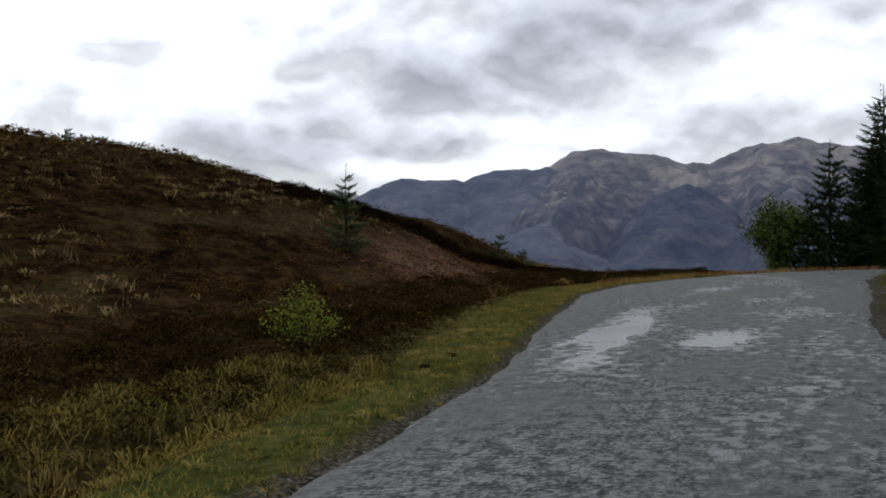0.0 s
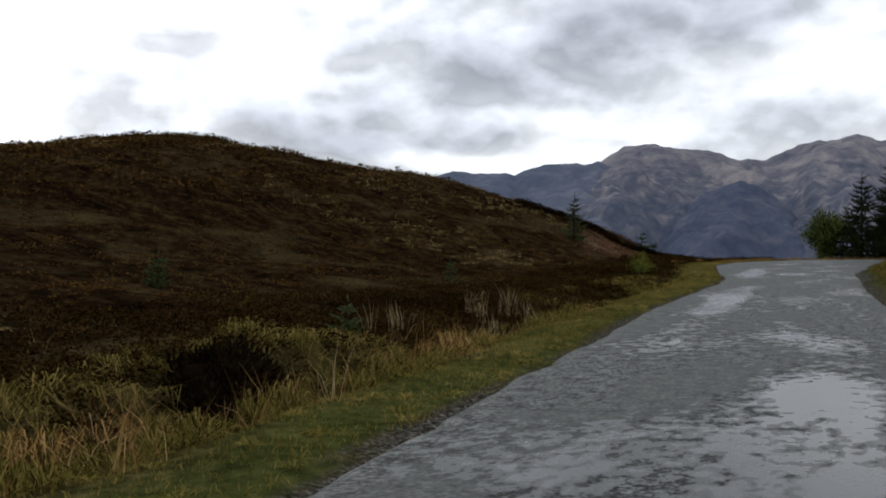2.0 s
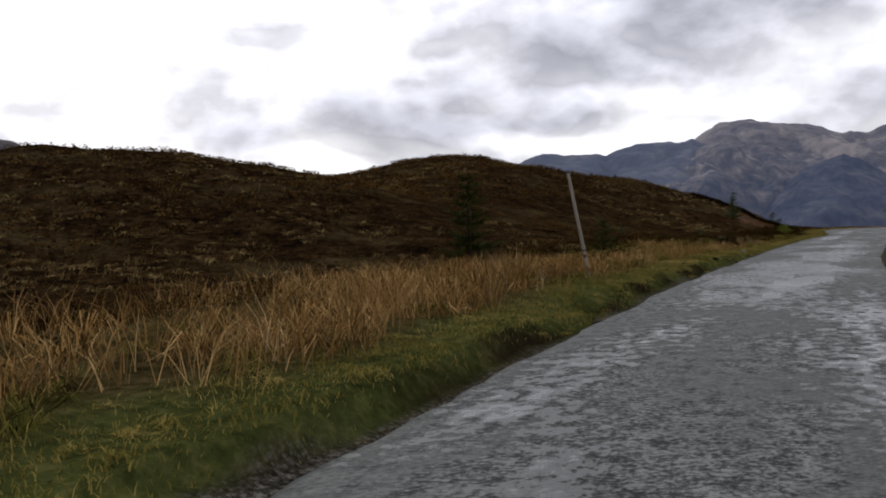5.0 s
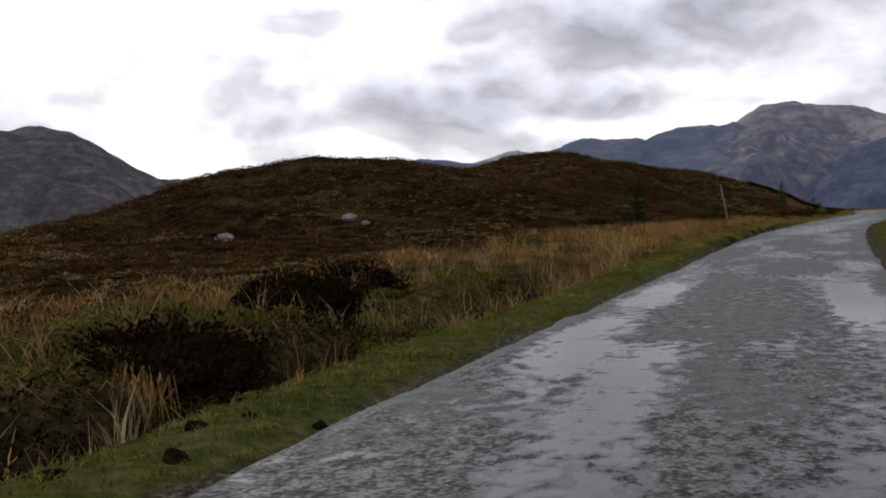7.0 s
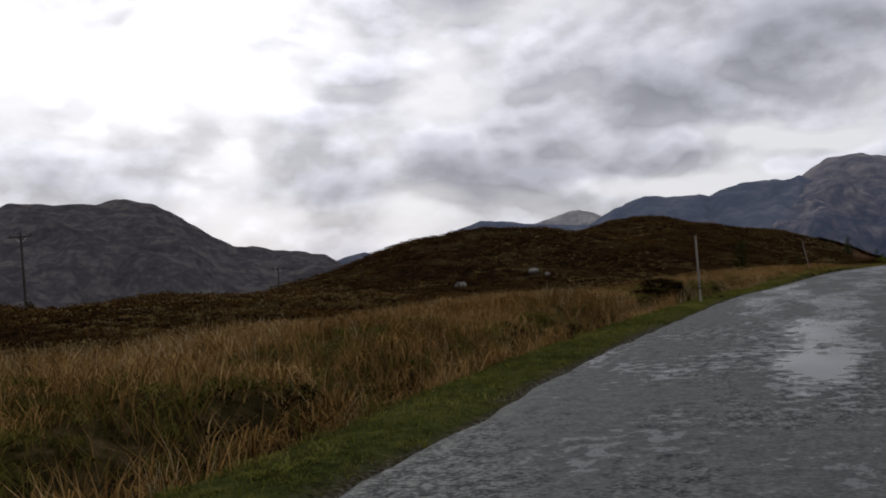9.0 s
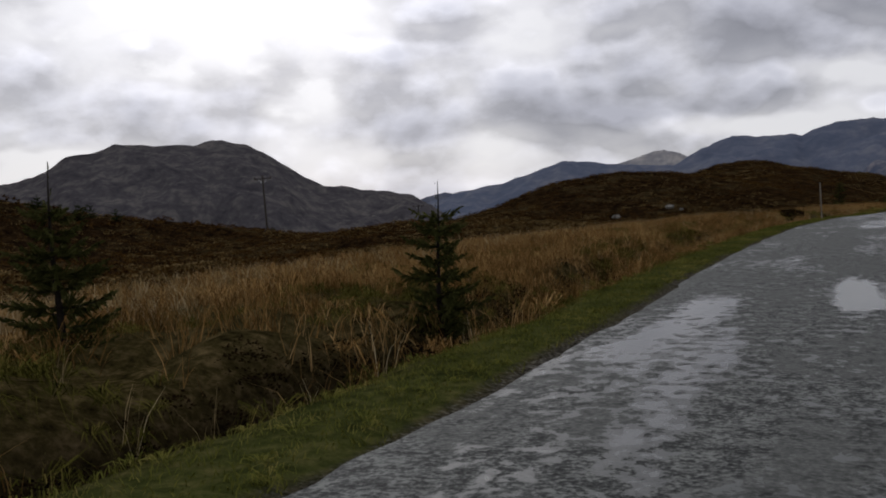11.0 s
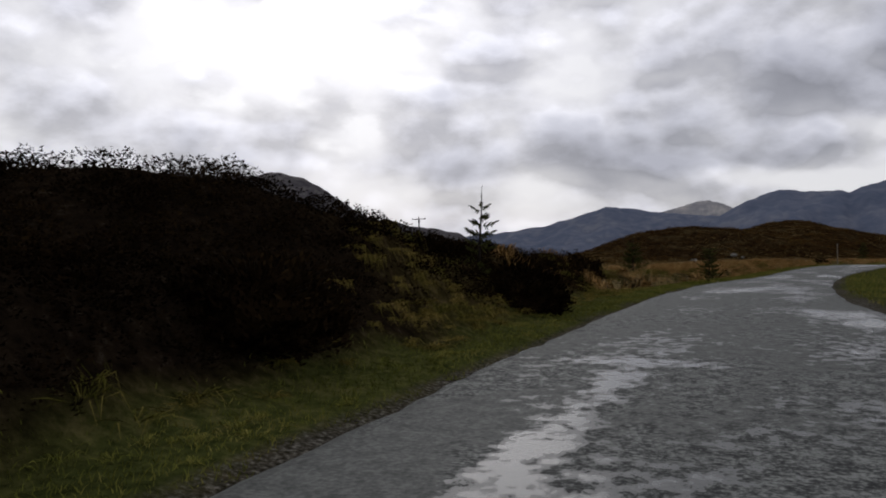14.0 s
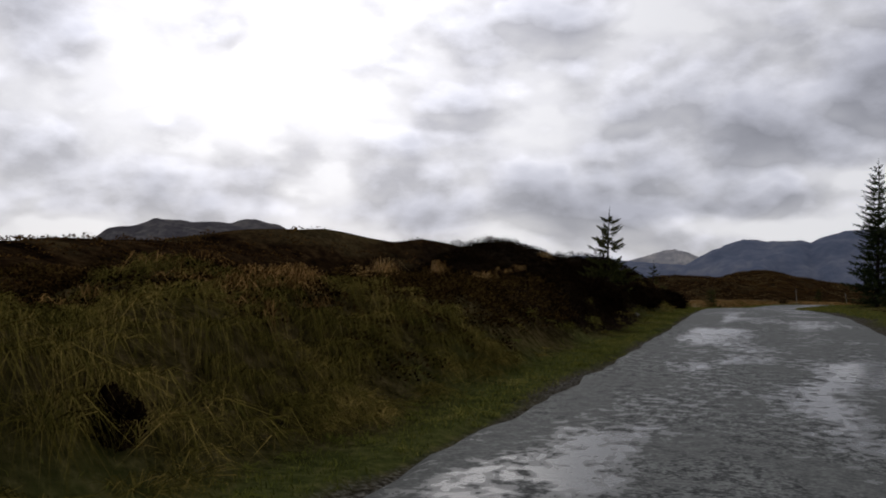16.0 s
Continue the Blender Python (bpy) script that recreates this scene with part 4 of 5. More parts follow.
tussocks("bank_tan_grass", x, y, 0.26, 0.24, 50, 0.006, TAN, "tan tufts of old grass along the top of the bank", "grass", fall=(0.4, -0.1))
x, y = scatter(36, -176, -160, 5.5, 8.5, lambda d, y: smooth(0.1, 0.4, value_noise(d, y, 1.3, 77)))
tussocks("tan_clumps", x, y, 0.34, 0.36, 60, 0.007, TAN, "tan clumps of dead grass among the bank heather", "grass", fall=(0.3, 0.0))
# rushes and tufts at the foot of the hill, litter on the scraped slope
x, y = scatter(2100, -36, 11, 3.9, 6.8, lambda d, y: smooth(-0.3, 0.3, value_noise(d, y, 1.7, 71) + 0.5 * smooth(-8, -14, y)) * (1 - 0.92 * smooth(-6, -4, y) * (1 - smooth(4.5, 6, y))))
tussocks("rush_tussocks", x, y, 0.26, 0.22, 40, 0.0075, ROUGH, "olive tussocks of rough grass at the edge of the heather", "grass")
x, y = scatter(70, -9, -2.5, 4.2, 6.4, lambda d, y: smooth(-0.1, 0.3, value_noise(d, y, 1.9, 72)))
x, y = clustered(x, y, 12, 0.13)
blades("rushes", x, y, 0.50, 0.009, 0.35, STRAW, "upright pale dead rushes in clumps beside the verge", "rushes")
x, y = scatter(3000, 18, 42, 7, 17, lambda d, y: 1.2 * cutting(place(d, y), y))
mounds("bracken_litter", x, y, 0.22, 0.10, 14, 0.06, RUST, "reddish dead bracken on the scraped slope", "bracken")
u = RNG.uniform(0, 1, 420)
x, y = -6 + 11.0 * u + RNG.normal(0, 0.3, 420), 32.3 + 4.9 * u + RNG.normal(0, 0.45, 420)
mounds("heather_lip", x, y, 0.42, 0.34, 60, 0.060, SHADED_HEATHER, "dark overhanging heather above the scraped slope", "heather")
x, y = scatter(9000, 26, 48, -16, 5, lambda d, y: smooth(0.05, 0.3, beyond_left(d, y)) * (1 - smooth(1.6, 3.2, beyond_left(d, y))))
x, y = clustered(x, y, 6, 0.16)
blades("brow_grass", x, y, 0.20, 0.014, 0.9, TAN, "tan grass along the brow where the road bends away", "grass")
x, y = scatter(2600, -34, 34, -9, -1.6, lambda d, y: smooth(0.35, 0.8, -d - right_edge(y)) * (1 - smooth(3, 6, -d - right_edge(y))))
tussocks("far_bank_tussocks", x, y, 0.26, 0.22, 36, 0.010, ROUGH, "olive and tan tussocks on the low bank across the road", "grass")
# olive tussocks between the ditch and the dead grass
x, y = scatter(5200, -142, -56, 3.6, 12, lambda d, y: smooth(1.2, 1.8, beyond_left(d, y)) * (1 - smooth(3.5, 7.5, beyond_left(d, y))) * (1 - 0.75 * np.exp(-((beyond_left(d, y) - 2.1) / 0.35) ** 2)) * smooth(-0.4, 0.1, value_noise(d, y, 2.7, 49)))
tussocks("ditch_grass", x, y, 0.26, 0.18, 44, 0.008, RANK, "olive green tussocks along the ditch", "grass")
x, y = scatter(1500, -142, -58, 3.2, 5.2, lambda d, y: np.exp(-((beyond_left(d, y) - 1.45) / 0.18) ** 2) * smooth(0.0, 0.4, value_noise(d, y, 1.4, 73)))
x, y = clustered(x, y, 14, 0.10)
blades("ditch_rushes", x, y, 0.40, 0.008, 0.55, STRAW, "pale dead rushes leaning over the ditch", "rushes")
# heather
x, y = scatter(16500, -140, 48, 3.2, 9.5, on_heath, bias=1.1)
mounds("heather_roadside", x, y, 0.26, 0.28, 62, 0.036, EDGE_HEATHER, "dark brown winter heather in low dense mounds beside the road", "heather")
x, y = scatter(4600, -169, -137, 3.4, 10.0, lambda d, y: on_heath(d, y) * smooth(0.1, 0.35, beyond_left(d, y) - belt_width(y)), bias=1.2)
mounds("heather_bank", x, y, 0.34, 0.27, 96, 0.034, SHADED_HEATHER, "near-black heather growing thick on the bank", "heather", sink=0.08)
x, y = scatter(3000, -192, -168, 3.4, 10.0, on_heath, bias=1.1)
mounds("heather_bank_top", x, y, 0.34, 0.25, 70, 0.042, EDGE_HEATHER, "dark reddish brown heather along the top of the bank", "heather", sink=0.08)
x, y = scatter(10500, -190, 48, 8.0, 24, on_heath, bias=1.1)
mounds("heather_near", x, y, 0.40, 0.21, 32, 0.054, HEATHER, "dark brown winter heather in low dense mounds", "heather", sink=0.11)
x, y = scatter(13000, -175, 75, 22, 62, on_heath)
mounds("heather_slope", x, y, 0.62, 0.34, 18, 0.125, HEATHER, "dark brown heather covering the hillside", "heather", sink=0.13)
x, y = scatter(6000, -120, 80, 60, 125)
mounds("heather_far", x, y, 0.8, 0.34, 12, 0.28, HEATHER, "heather on the farther moor", "heather")
x, y = scatter(4200, -141, -60, 3.6, 6.2, lambda d, y: np.exp(-((beyond_left(d, y) - 2.2) / 0.55) ** 2) * smooth(-0.5, 0.1, value_noise(d, y, 4.0, 61)))
mounds("heather_ditch", x, y, 0.28, 0.26, 70, 0.034, SHADED_HEATHER, "dark heather growing out of the ditch", "heather")
x, y = scatter(9000, -150, 50, 5.5, 34, grassy_hill)
tussocks("mat_grass_near", x, y, 0.30, 0.18, 14, 0.026, MATGRASS, "pale mat-grass drifts in the heather", "grass")
x, y = scatter(9000, -150, 75, 22, 80, grassy_hill)
mounds("mat_grass_slope", x, y, 0.55, 0.24, 20, 0.11, MATGRASS, "pale dead mat-grass drifts on the upper slope", "grass")
x, y = scatter(5000, -148, 50, 6, 30, grassy_hill)
x, y = clustered(x, y, 9, 0.2)
blades("heath_stalks", x, y, 0.30, 0.018, 1.1, MATGRASS, "thin dead grass stalks standing out of the heather", "grass")


# ---------------------------------------------------------------- trees
def tube(points, radii, sides=6):
    """Rings round a line of points, as arrays of places and triangles."""
    pts = [Vector(p) for p in points]
    verts, faces = [], []
    for i, p in enumerate(pts):
        axis = (pts[min(i + 1, len(pts) - 1)] - pts[max(i - 1, 0)]).normalized()
        side = axis.cross(Vector((0.3, 0.9, 0.1))).normalized()
        other = axis.cross(side)
        for k in range(sides):
            a = 2 * math.pi * k / sides
            verts.append(p + radii[i] * (math.cos(a) * side + math.sin(a) * other))
    for i in range(len(pts) - 1):
        for k in range(sides):
            a, b, c, d = i * sides + k, i * sides + (k + 1) % sides, (i + 1) * sides + (k + 1) % sides, (i + 1) * sides + k
            faces += [(a, b, c), (a, c, d)]
    top = len(verts)
    verts.append(pts[-1] + (pts[-1] - pts[-2]).normalized() * radii[-1])
    faces += [((len(pts) - 1) * sides + k, (len(pts) - 1) * sides + (k + 1) % sides, top) for k in range(sides)]
    return verts, faces


def gather(pieces):
    verts, faces = [], []
    for v, f in pieces:
        n = len(verts)
        verts += [tuple(q) for q in v]
        faces += [tuple(i + n for i in t) for t in f]
    return np.array(verts), np.array(faces)


def spruce(x, y, height, spread, seed, mat, label, whorl=0.26, leader=0.12, arms=6, foot=None, low=0.05, twig=1.0, droop=0.0, group=""):
    """A conifer: straight tapered trunk, whorls of limbs, and needled twigs standing off each limb."""
    r = random.Random(seed)
    z = float(ground(x, y)) if foot is None else foot
    thing = tagged(new("spruce_tree"), label, "tree", group)
    thing.location = (x, y, z - 0.05)
    thing.rotation_euler = (radians(r.uniform(-1.5, 1.5)), radians(r.uniform(-1.5, 1.5)), r.uniform(0, 6.28))
    thick = 0.012 + 0.016 * height
    steps = [i / 8 for i in range(9)]
    v, f = tube([(0.01 * height * math.sin(5 * t + seed), 0.01 * height * math.cos(4 * t), height * t) for t in steps],
                [thick * (1 - 0.93 * t) for t in steps], 8)
    mesh_object("trunk", np.array([tuple(q) for q in v]), np.array(f), BARK, thing, True)
    limbs, needles = [], []
    heights, h = [], height * low
    while h < height * (1 - leader):
        heights.append(h)
        h += whorl * r.uniform(0.75, 1.2)
    for h in heights:
        share = 1 - h / height
        n = arms if share > 0.15 else 4
        start = r.uniform(0, 6.28)
        for k in range(n):
            if r.random() < 0.08:
                continue
            a = start + 6.283 * k / n + r.uniform(-0.3, 0.3)
            length = spread * (share ** 0.75) * r.uniform(0.6, 1.12) * (0.75 if h < height * 0.12 else 1) + 0.03
            lift = 0.34 * (1 - share) ** 1.5 + 0.10 - droop * share
            hh = h + r.uniform(-0.3, 0.3) * whorl
            line = []
            for i in range(6):
                t = i / 5
                rad = length * t
                line.append(Vector((math.cos(a) * rad, math.sin(a) * rad, hh + length * (lift * t - 0.24 * t * (1 - t) + 0.08 * t * t))))
            limbs.append(tube(line, [max(0.003, 0.020 * length * (1 - 0.85 * i / 5)) for i in range(6)], 3))
            out = Vector((math.cos(a), math.sin(a), 0))
            cross = Vector((-math.sin(a), math.cos(a), 0))
            gap = (0.032 if twig < 1.5 else 0.046) * twig
            count = max(3, int(length / gap))
            for i in range(count + 1):
                t = 0.12 + 0.88 * i / count
                j = min(4, int(t * 5))
                p = line[j].lerp(line[j + 1], t * 5 - j)
                for side in (-1, 1, 0):
                    l = (0.30 * length * (1.1 - t) + 0.055 * twig) * r.uniform(0.6, 1.1)
                    way = (out * r.uniform(0.5, 0.9) + cross * (side or r.uniform(-0.4, 0.4)) * r.uniform(0.6, 1.0) + Vector((0, 0, r.uniform(-0.2, 0.35) if side else r.choice((-0.7, 0.6))))).normalized()
                    if i == count:
                        way, l = (out + cross * side * 0.35 + Vector((0, 0, 0.25))).normalized(), 0.06 * twig
                    w = 0.013 * twig + 0.035 * l
                    n1 = way.cross(Vector((0, 0, 1))).normalized() * w
                    n2 = n1.cross(way).normalized() * w * 0.8
                    tip, mid = p + way * l, p + way * l * 0.45
                    needles.append(([p, mid + n1, tip, mid - n1], [(0, 1, 2), (0, 2, 3)]))
                    needles.append(([p, mid + n2, tip, mid - n2], [(0, 1, 2), (0, 2, 3)]))
    v, f = gather(limbs)
    tagged(mesh_object("branchwork", v, f, BARK, thing), kind="stuff")
    for k in range(10):
        a, up = r.uniform(0, 6.28), height * (1 - leader * r.uniform(0.0, 0.9))
        p, way = Vector((0, 0, up)), Vector((math.cos(a) * 0.5, math.sin(a) * 0.5, 0.9)).normalized()
        l, n1 = 0.05 * twig, Vector((-math.sin(a), math.cos(a), 0)) * 0.010 * twig
        needles.append(([p, p + way * l * 0.5 + n1, p + way * l, p + way * l * 0.5 - n1], [(0, 1, 2), (0, 2, 3)]))
    v, f = gather(needles)
    tagged(mesh_object("crown", v, f, mat, thing), kind="stuff")
    return thing


def leafy_shrub(name, x, y, height, width, seed, label, leaf=0.035, stems=14, per=45, category="shrub", mat=None, bare=0.25, heart=False):
    """A broadleaved shrub: stems from one foot that fork, with small leaves along the outer twigs."""
    r = random.Random(seed)
    thing = tagged(new(name), label, category)
    thing.location = (x, y, float(ground(x, y)) - 0.03)
    wood, leaves = [], []
    for s in range(stems):
        a, lean = r.uniform(0, 6.28), r.uniform(0.1, 1.0) ** 0.7
        tip = Vector((math.cos(a) * width * 0.5 * lean, math.sin(a) * width * 0.5 * lean, height * (1.05 - 0.5 * lean * lean) * r.uniform(0.75, 1.05)))
        line = [Vector((0.04 * math.cos(a), 0.04 * math.sin(a), 0)), tip * 0.35 + Vector((0, 0, height * 0.12)), tip * 0.7 + Vector((0, 0, height * 0.08)), tip]
        wood.append(tube(line, [0.010 * height, 0.007 * height, 0.005 * height, 0.002 * height], 4))
        for i in range(per):
            t = r.uniform(bare, 1.0)
            j = min(2, int(t * 3))
            p = line[j].lerp(line[j + 1], t * 3 - j)
            p = p + Vector((r.gauss(0, 1), r.gauss(0, 1), r.gauss(0, 0.8))) * width * 0.075
            u = Vector((r.gauss(0, 1), r.gauss(0, 1), r.gauss(0, 1))).normalized() * leaf * r.uniform(0.7, 1.4)
            w = u.cross(Vector((r.gauss(0, 1), r.gauss(0, 1), r.gauss(0, 1)))).normalized() * leaf * 0.55
            leaves.append(([p - u, p + w, p + u, p - w], [(0, 1, 2), (0, 2, 3)]))
    if heart:
        bm = bmesh.new()
        bmesh.ops.create_icosphere(bm, subdivisions=3, radius=1.0)
        for q in bm.verts:
            q.co *= 1 + 0.45 * noise.noise(q.co * 1.9 + Vector((seed, 0, 0))) + 0.18 * noise.noise(q.co * 5 + Vector((0, seed, 0)))
            q.co = Vector((q.co.x * width * 0.42, q.co.y * width * 0.42, q.co.z * height * 0.62 + height * 0.08))
        skin = [(q.co.copy(), q.co.normalized()) for q in bm.verts]
        part("twig_mass", bm, mat, thing)
        leaves = []
        for i in range(stems * per):
            at, out = r.choice(skin)
            p = at + Vector((r.gauss(0, 1), r.gauss(0, 1), r.gauss(0, 1))) * width * 0.040 + out * width * 0.03
            u = (out + Vector((r.gauss(0, 0.6), r.gauss(0, 0.6), r.gauss(0.5, 0.4)))).normalized() * leaf * r.uniform(0.8, 1.7)
            w = u.cross(Vector((r.gauss(0, 1), r.gauss(0, 1), r.gauss(0, 1)))).normalized() * leaf * 0.5
            leaves.append(([p - u, p + w, p + u, p - w], [(0, 1, 2), (0, 2, 3)]))
    v, f = gather(wood)
    tagged(mesh_object("stemwork", v, f, BARK, thing), kind="stuff")
    v, f = gather(leaves)
    tagged(mesh_object("foliage", v, f, mat or LEAF, thing), kind="stuff")
    return thing


# young spruces along the near side
spruce(-3.1, 27.0, 2.95, 0.85, 1, NEEDLE_PALE, "young pale green spruce standing in heather on the slope")
spruce(2.4, 36.5, 1.5, 0.8, 2, NEEDLE_PALE, "small pale spruce at the foot of the cutting")
spruce(3.6, 38.4, 1.0, 0.6, 3, NEEDLE_PALE, "low pale green spruce seedling beside the verge")
spruce(-20.7, -27.9, 3.4, 1.2, 4, NEEDLE_MID, "dark young spruce below the hill", whorl=0.3, arms=7, leader=0.13)
spruce(-35.2, -118.7, 2.3, 0.85, 5, NEEDLE_MID, "dark young spruce with a bare leader in dead grass", leader=0.22, whorl=0.21, arms=6, twig=1.05)
spruce(-31.9, -115.0, 2.3, 0.85, 6, NEEDLE_MID, "squat dark spruce at the ditch edge", leader=0.22, whorl=0.21, arms=6, twig=1.05)
spruce(-32.0, -148.2, 1.55, 0.5, 7, NEEDLE_MID, "small dark spruce on the heather bank", whorl=0.25, arms=5, twig=0.8, leader=0.22)
spruce(-31.6, -160.8, 2.65, 1.05, 8, NEEDLE_MID, "open-branched young spruce on the heather bank", whorl=0.30, leader=0.17, arms=7)
spruce(-16.4, -28.3, 1.35, 0.55, 9, NEEDLE_MID, "waist-high young spruce among rough roadside grass", whorl=0.14, twig=0.8, leader=0.2)
# tall trees on the other side of the road
for sx, sy, tall, wide, seed, what in ((19.4, 42.6, 6.9, 2.1, 21, "tall dark spruce beside the road"), (23.9, 46.2, 10.2, 3.2, 22, "tall dark spruce beside the road"),
        (22.6, 41.0, 8.0, 2.8, 23, "tall dark spruce with dense lower limbs"), (27.5, 43.5, 9.6, 3.2, 24, "tall dark spruce beside the road"),
        (20.4, 47.6, 4.7, 1.7, 25, "mid-sized dark spruce behind the leafy bush"), (21.6, 44.6, 4.4, 1.8, 27, "mid-sized dark spruce among taller ones"),
        (25.5, 50.5, 8.6, 2.8, 28, "tall dark spruce at the back of the clump"), (28.6, 46.5, 9.4, 2.9, 29, "tall dark spruce beside the road")):
    spruce(sx, sy, tall, wide, seed, NEEDLE, what, whorl=0.34, twig=2.3, leader=0.07, droop=0.18, arms=7, low=0.02, group="clump of spruces at the bend")
spruce(-19.3, -107.4, 12.6, 3.0, 26, NEEDLE, "tall dark spruce standing alone beside the road", whorl=0.4, twig=2.6, leader=0.06, droop=0.2, arms=7, low=0.02)
leafy_shrub("leafy_bush", 19.1, 48.2, 4.3, 3.7, 31, "green leafy bush beside the dark spruces", leaf=0.09, stems=60, per=150, bare=0.02, category="bush", mat=BUSH)
leafy_shrub("willow_shrub", -2.0, 11.8, 1.0, 1.15, 32, "small yellow-green willow shrub among heather", leaf=0.022, stems=26, per=60)


# ---------------------------------------------------------------- posts and poles
def prism(sides, radius, z0, z1, top=None, turn=0.0):
    bm = bmesh.new()
    bmesh.ops.create_cone(bm, cap_ends=True, segments=sides, radius1=radius, radius2=radius if top is None else top, depth=z1 - z0,
                          matrix=Matrix.Translation((0, 0, (z0 + z1) / 2)) @ Matrix.Rotation(turn, 4, "Z"))
    return bm


def bar(a, b, wide, tall):
    """A squared timber between two points, with eased edges."""
    a, b = Vector(a), Vector(b)
    bm = bmesh.new()
    bmesh.ops.create_cube(bm, size=1.0)
    bmesh.ops.bevel(bm, geom=bm.edges[:], offset=0.06, segments=1, affect="EDGES")
    m = Matrix.Translation((a + b) / 2) @ (b - a).to_track_quat("X", "Z").to_matrix().to_4x4() @ Matrix.Diagonal(((b - a).length, wide, tall, 1))
    bmesh.ops.transform(bm, matrix=m, verts=bm.verts)
    return bm


def snow_pole(x, y, tall, lean_x, lean_y, label):
    thing = tagged(new("snow_pole"), label, "roadside post", "snow poles along the road")
    thing.location = (x, y, float(ground(x, y)) - 0.05)
    thing.rotation_euler = (-math.atan2(lean_y, tall), math.atan2(lean_x, tall), 0.0)
    part("post", prism(8, 0.033, 0, tall, 0.029), GREYWOOD, thing)
    part("cap", prism(8, 0.036, tall - 0.005, tall + 0.03, 0.032), CREOSOTE, thing, "dark weathered cap")
    part("band", prism(8, 0.0350, 0.42, 0.48), CREOSOTE, thing, "dark painted band")
    part("band", prism(8, 0.0350, 0.54, 0.57), CREOSOTE, thing, "dark painted band")
    return thing


snow_pole(-16.95, -38.96, 2.06, -0.40, 0.13, "leaning grey wooden snow pole in rough grass")
snow_pole(-24.98, -77.3, 1.95, -0.06, 0.1, "upright grey wooden snow pole on the verge")


def power_pole(x, y, tall, turn, lean, label, foot=None):
    thing = tagged(new("power_pole"), label, "utility pole", "power poles across the moor")
    z = float(ground(x, y)) - 0.3 if foot is None else foot
    thing.location = (x, y, z)
    thing.rotation_euler = (0, radians(lean), 0)
    part("pole", prism(10, 0.15, 0, tall, 0.105), CREOSOTE, thing, smooth_faces=False)
    c, s = math.cos(turn), math.sin(turn)
    arm = tall - 0.22
    part("crossarm", bar((-1.15 * c, -1.15 * s, arm), (1.15 * c, 1.15 * s, arm), 0.11, 0.13), CREOSOTE, thing)
    for side in (-1, 1):
        part("brace", bar((0.6 * side * c, 0.6 * side * s, arm - 0.05), (0.02 * side, 0, arm - 0.6), 0.03, 0.05), STEEL, thing)
    for at in (-1.05, 0.0, 1.05):
        bm = prism(10, 0.055, arm + 0.06, arm + 0.26 + (0.15 if at == 0 else 0), 0.075)
        bmesh.ops.translate(bm, verts=bm.verts, vec=(at * c, at * s, 0))
        part("insulator", bm, PORCELAIN, thing)
    return thing


power_pole(-86.9, -34.0, 8.2, 0.25, -3.0, "dark wooden power pole with a crossarm on the moor", foot=-1.5)
power_pole(-96.5, 39.0, 8.6, 0.25, -1.5, "dark wooden power pole on the far moor", foot=-5.6)
power_pole(-74.5, -110.0, 8.4, 0.2, 0.0, "dark wooden power pole with crossarm behind the bank", foot=-1.8)


# ---------------------------------------------------------------- small things
def stone(name, x, y, size, seed, mat, label, category="stone", sink=0.3, rugged=0.12):
    bm = bmesh.new()
    bmesh.ops.create_icosphere(bm, subdivisions=2, radius=1.0)
    r = random.Random(seed)
    off = Vector((r.uniform(0, 50), r.uniform(0, 50), r.uniform(0, 50)))
    for v in bm.verts:
        v.co *= 1 + 0.35 * noise.noise(v.co * 1.3 + off) + rugged * noise.noise(v.co * 4 + off)
        v.co.x *= size
        v.co.y *= size * 0.8
        v.co.z *= size * 0.6
    me = bpy.data.meshes.new(name)
    bm.to_mesh(me)
    bm.free()
    me.materials.append(mat)
    ob = new(name, me)
    ob.location = (x, y, float(ground(x, y)) + size * (0.6 - sink) * 0.6)
    ob.rotation_euler = (0, 0, r.uniform(0, 6.28))
    return tagged(ob, label, category)


stone("roadside_stone", -11.5, -24.4, 0.11, 1, BOULDER, "pale grey stone lying on the green verge")
stone("roadside_stone", -30.3, -126.9, 0.05, 2, BOULDER, "small pale stone at the edge of the verge")
stone("roadside_stone", -31.0, -159.2, 0.10, 3, BOULDER, "small grey stone at the foot of the bank")
stone("boulder", -42.7, -36.0, 0.55, 4, BOULDER, "lichen-grey boulder half sunk in heather", "boulder")
stone("boulder", -38.0, -28.6, 0.5, 5, BOULDER, "lichen-grey boulder half sunk in heather", "boulder")
stone("boulder", -36.6, -29.8, 0.3, 6, BOULDER, "small grey boulder beside a larger one", "boulder")
for i, (sx, sy) in enumerate(((-30.5, -125.9), (-30.4, -124.6), (-30.6, -127.3), (-0.2, 9.4), (0.1, 10.3), (-15.3, -36.4), (-14.6, -33.6), (-22.3, -73.2), (-12.0, -27.3), (-12.5, -28.6), (-13.4, -30.6), (-24.6, -73.4), (-24.3, -73.2), (-23.8, -73.2), (-24.8, -74.6), (-24.3, -74.2))):
    stone("turf_lump", sx, sy, 0.060 + 0.012 * (i % 4), 20 + i, PEAT, "dark lump of turned-up peaty turf at the road edge", "turf", sink=0.75, rugged=0.45)
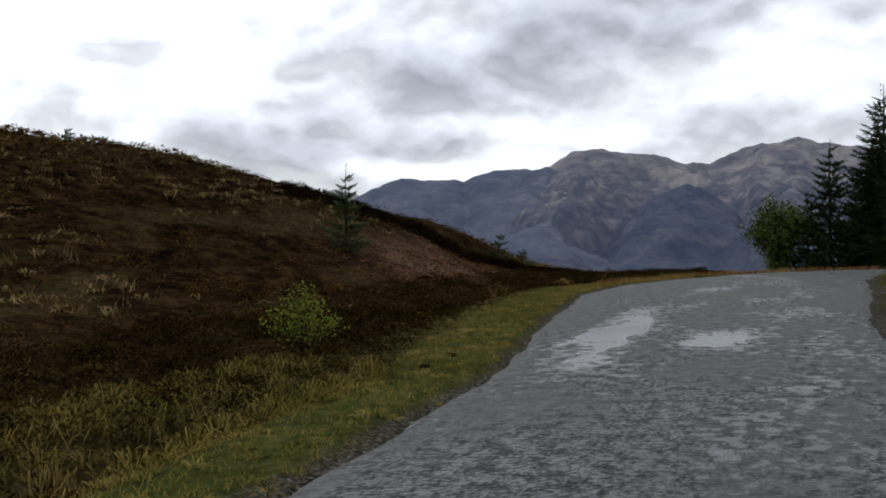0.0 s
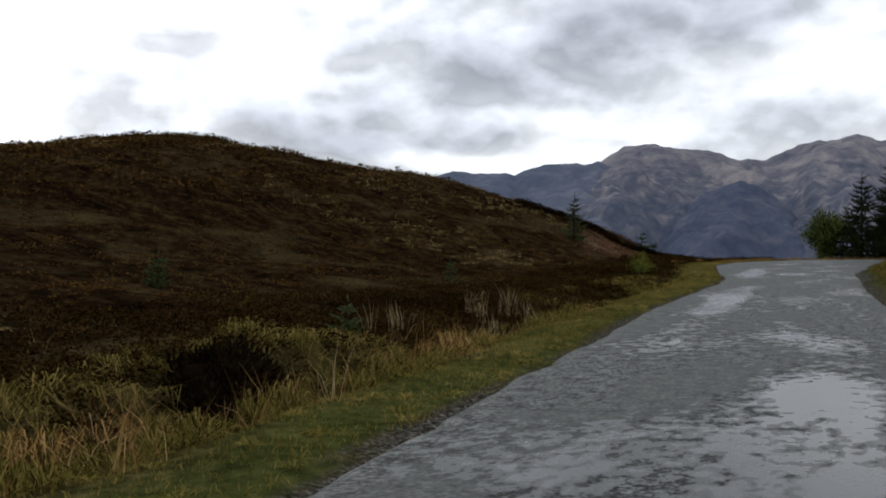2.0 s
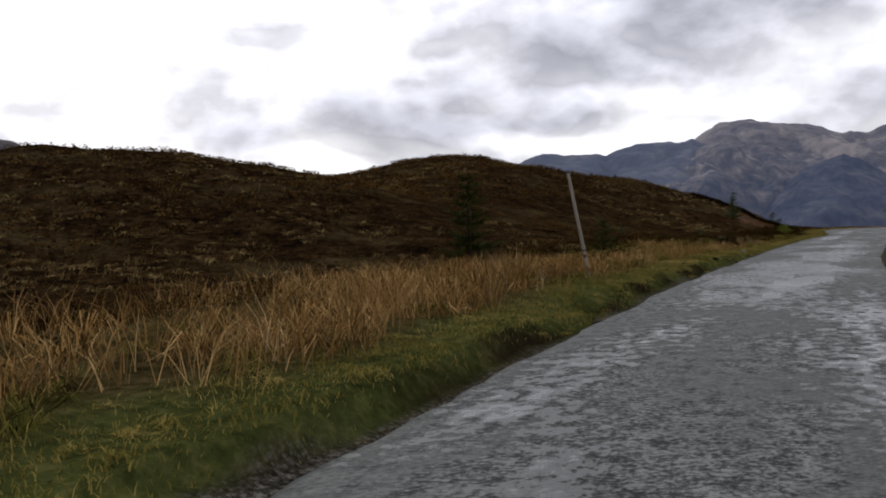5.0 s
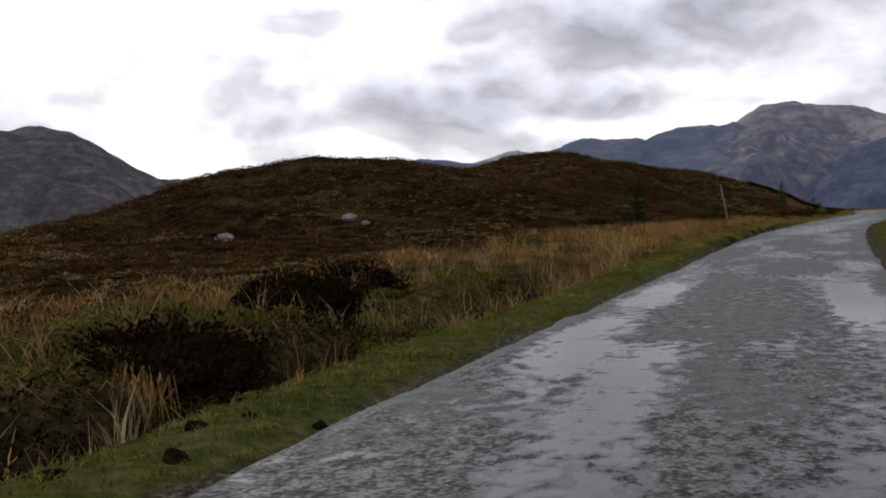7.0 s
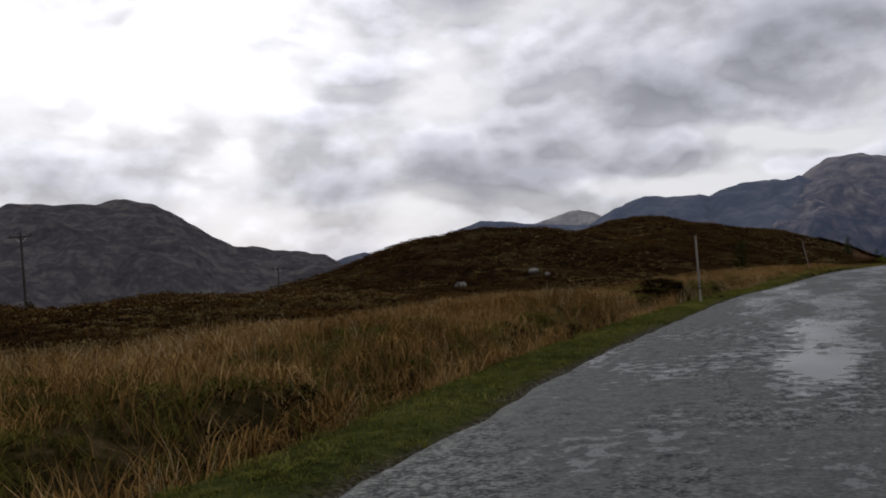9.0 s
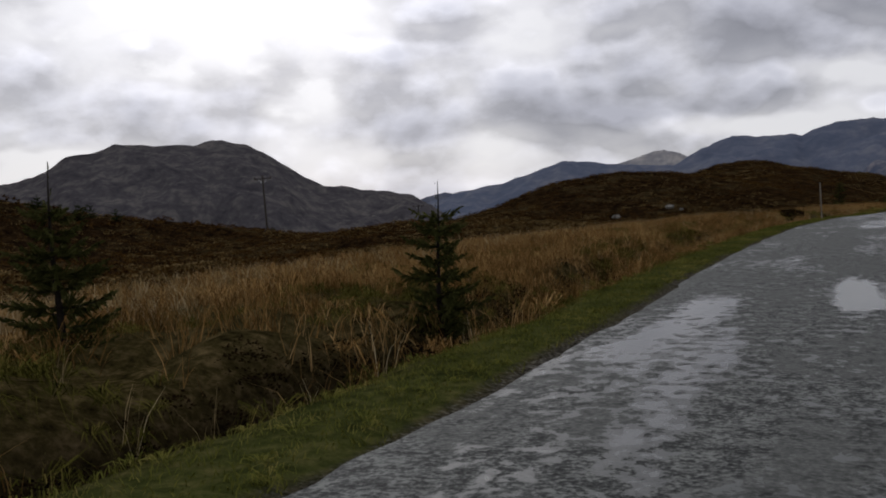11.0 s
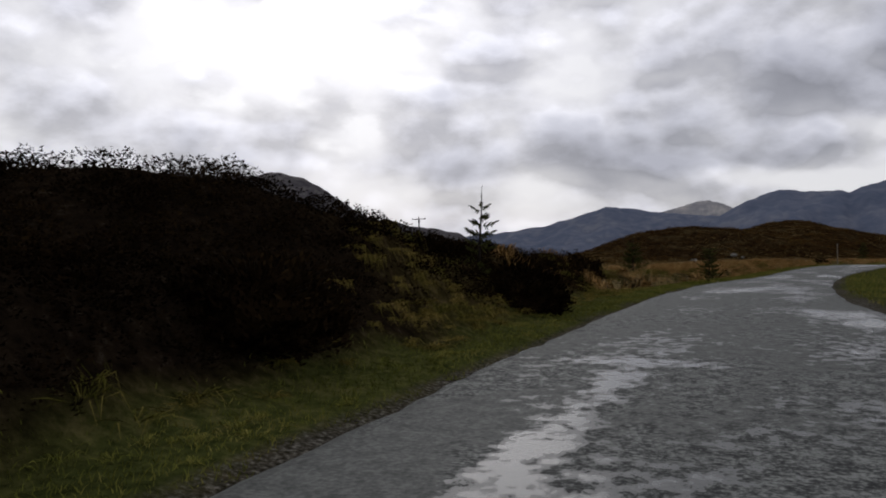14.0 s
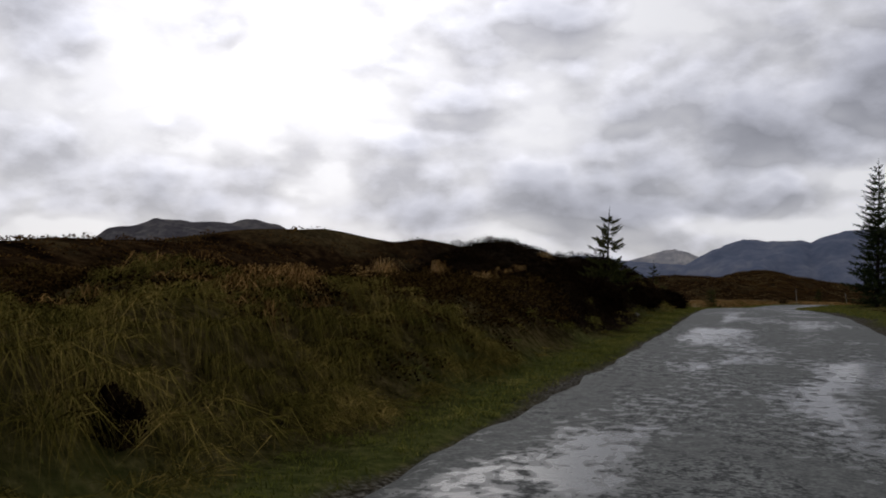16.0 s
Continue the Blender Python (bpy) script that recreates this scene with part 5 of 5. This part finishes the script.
for i, (sx, sy, tall, wide, what) in enumerate(((-10.3, -13.6, 0.8, 1.3, "dense dark heather bush at the edge of the dead grass"),
        (-26.7, -64.0, 0.5, 2.0, "dense dark heather bush hanging over the ditch"), (-26.4, -67.0, 0.45, 1.9, "dense dark heather bush hanging over the ditch"),
        (-26.5, -70.6, 0.5, 2.1, "dense dark heather bush hanging over the ditch"), (-33.2, -138.4, 0.55, 2.0, "dense dark heather bush at the start of the bank"),
        (-31.5, -147.6, 0.7, 1.7, "dense dark heather bush on the bank"), (-31.6, -155.0, 0.6, 1.7, "dense dark heather bush at the foot of the bank"),
        (-31.4, -163.5, 0.6, 1.6, "dense dark heather bush at the foot of the bank"), (-31.0, -181.5, 0.30, 0.42, "small dark heather bush in the bank grass"))):
    leafy_shrub("heather_bush", sx, sy, tall, wide, 60 + i, what, leaf=0.034, stems=40, per=180, category="heather bush", mat=SHADED_HEATHER, bare=0.0, heart=True)
for i, (sx, sy, tall) in enumerate(((-84.4, -68.0, 1.5), (-85.5, -65.5, 1.3), (-83.6, -64.2, 1.2), (-87.0, -70.0, 1.4), (-85.2, -35.5, 1.9))):
    spruce(sx, sy, tall, 0.9, 90 + i, NEEDLE, "small dark spruce on the skyline of the moor", whorl=0.3, twig=2.2, group="small spruces on the moor")
for i, (sx, sy, tall) in enumerate(((-13.6, 30.9, 0.5), (-26.0, 35.0, 0.6), (-9.0, 4.0, 0.9), (-14.7, -4.2, 0.8), (-9.9, -9.2, 0.8))):
    spruce(sx, sy, tall, 0.35, 110 + i, NEEDLE_PALE, "tiny pale spruce seedling in the heather", whorl=0.14, twig=0.9, group="seedlings on the hillside")


def puddle(x, y, long, wide, turn, seed, label):
    """Standing water in a hollow: a thin sheet with an uneven shore."""
    r = random.Random(seed)
    bm = bmesh.new()
    ring = []
    for k in range(40):
        a = 2 * math.pi * k / 40
        q = 1 + 0.22 * noise.noise(Vector((math.cos(a) * 1.6, math.sin(a) * 1.6, seed)))
        u, v = math.cos(a) * long * q, math.sin(a) * wide * q
        ring.append(bm.verts.new((u * math.cos(turn) - v * math.sin(turn), u * math.sin(turn) + v * math.cos(turn), 0)))
    top = bm.faces.new(ring)
    low = bmesh.ops.extrude_face_region(bm, geom=[top])
    bmesh.ops.translate(bm, verts=[g for g in low["geom"] if isinstance(g, bmesh.types.BMVert)], vec=(0, 0, -0.02))
    bmesh.ops.recalc_face_normals(bm, faces=bm.faces)
    me = bpy.data.meshes.new("puddle")
    bm.to_mesh(me)
    bm.free()
    me.materials.append(WATER)
    ob = new("puddle", me)
    ob.location = (x, y, float(line_z(y)) - 0.085)
    return tagged(ob, label, "puddle")


puddle(float(place(left_edge(-42.5) + 0.14, -42.5)), -42.5, 0.9, 0.16, 1.27, 3, "still brown water along the broken road edge")
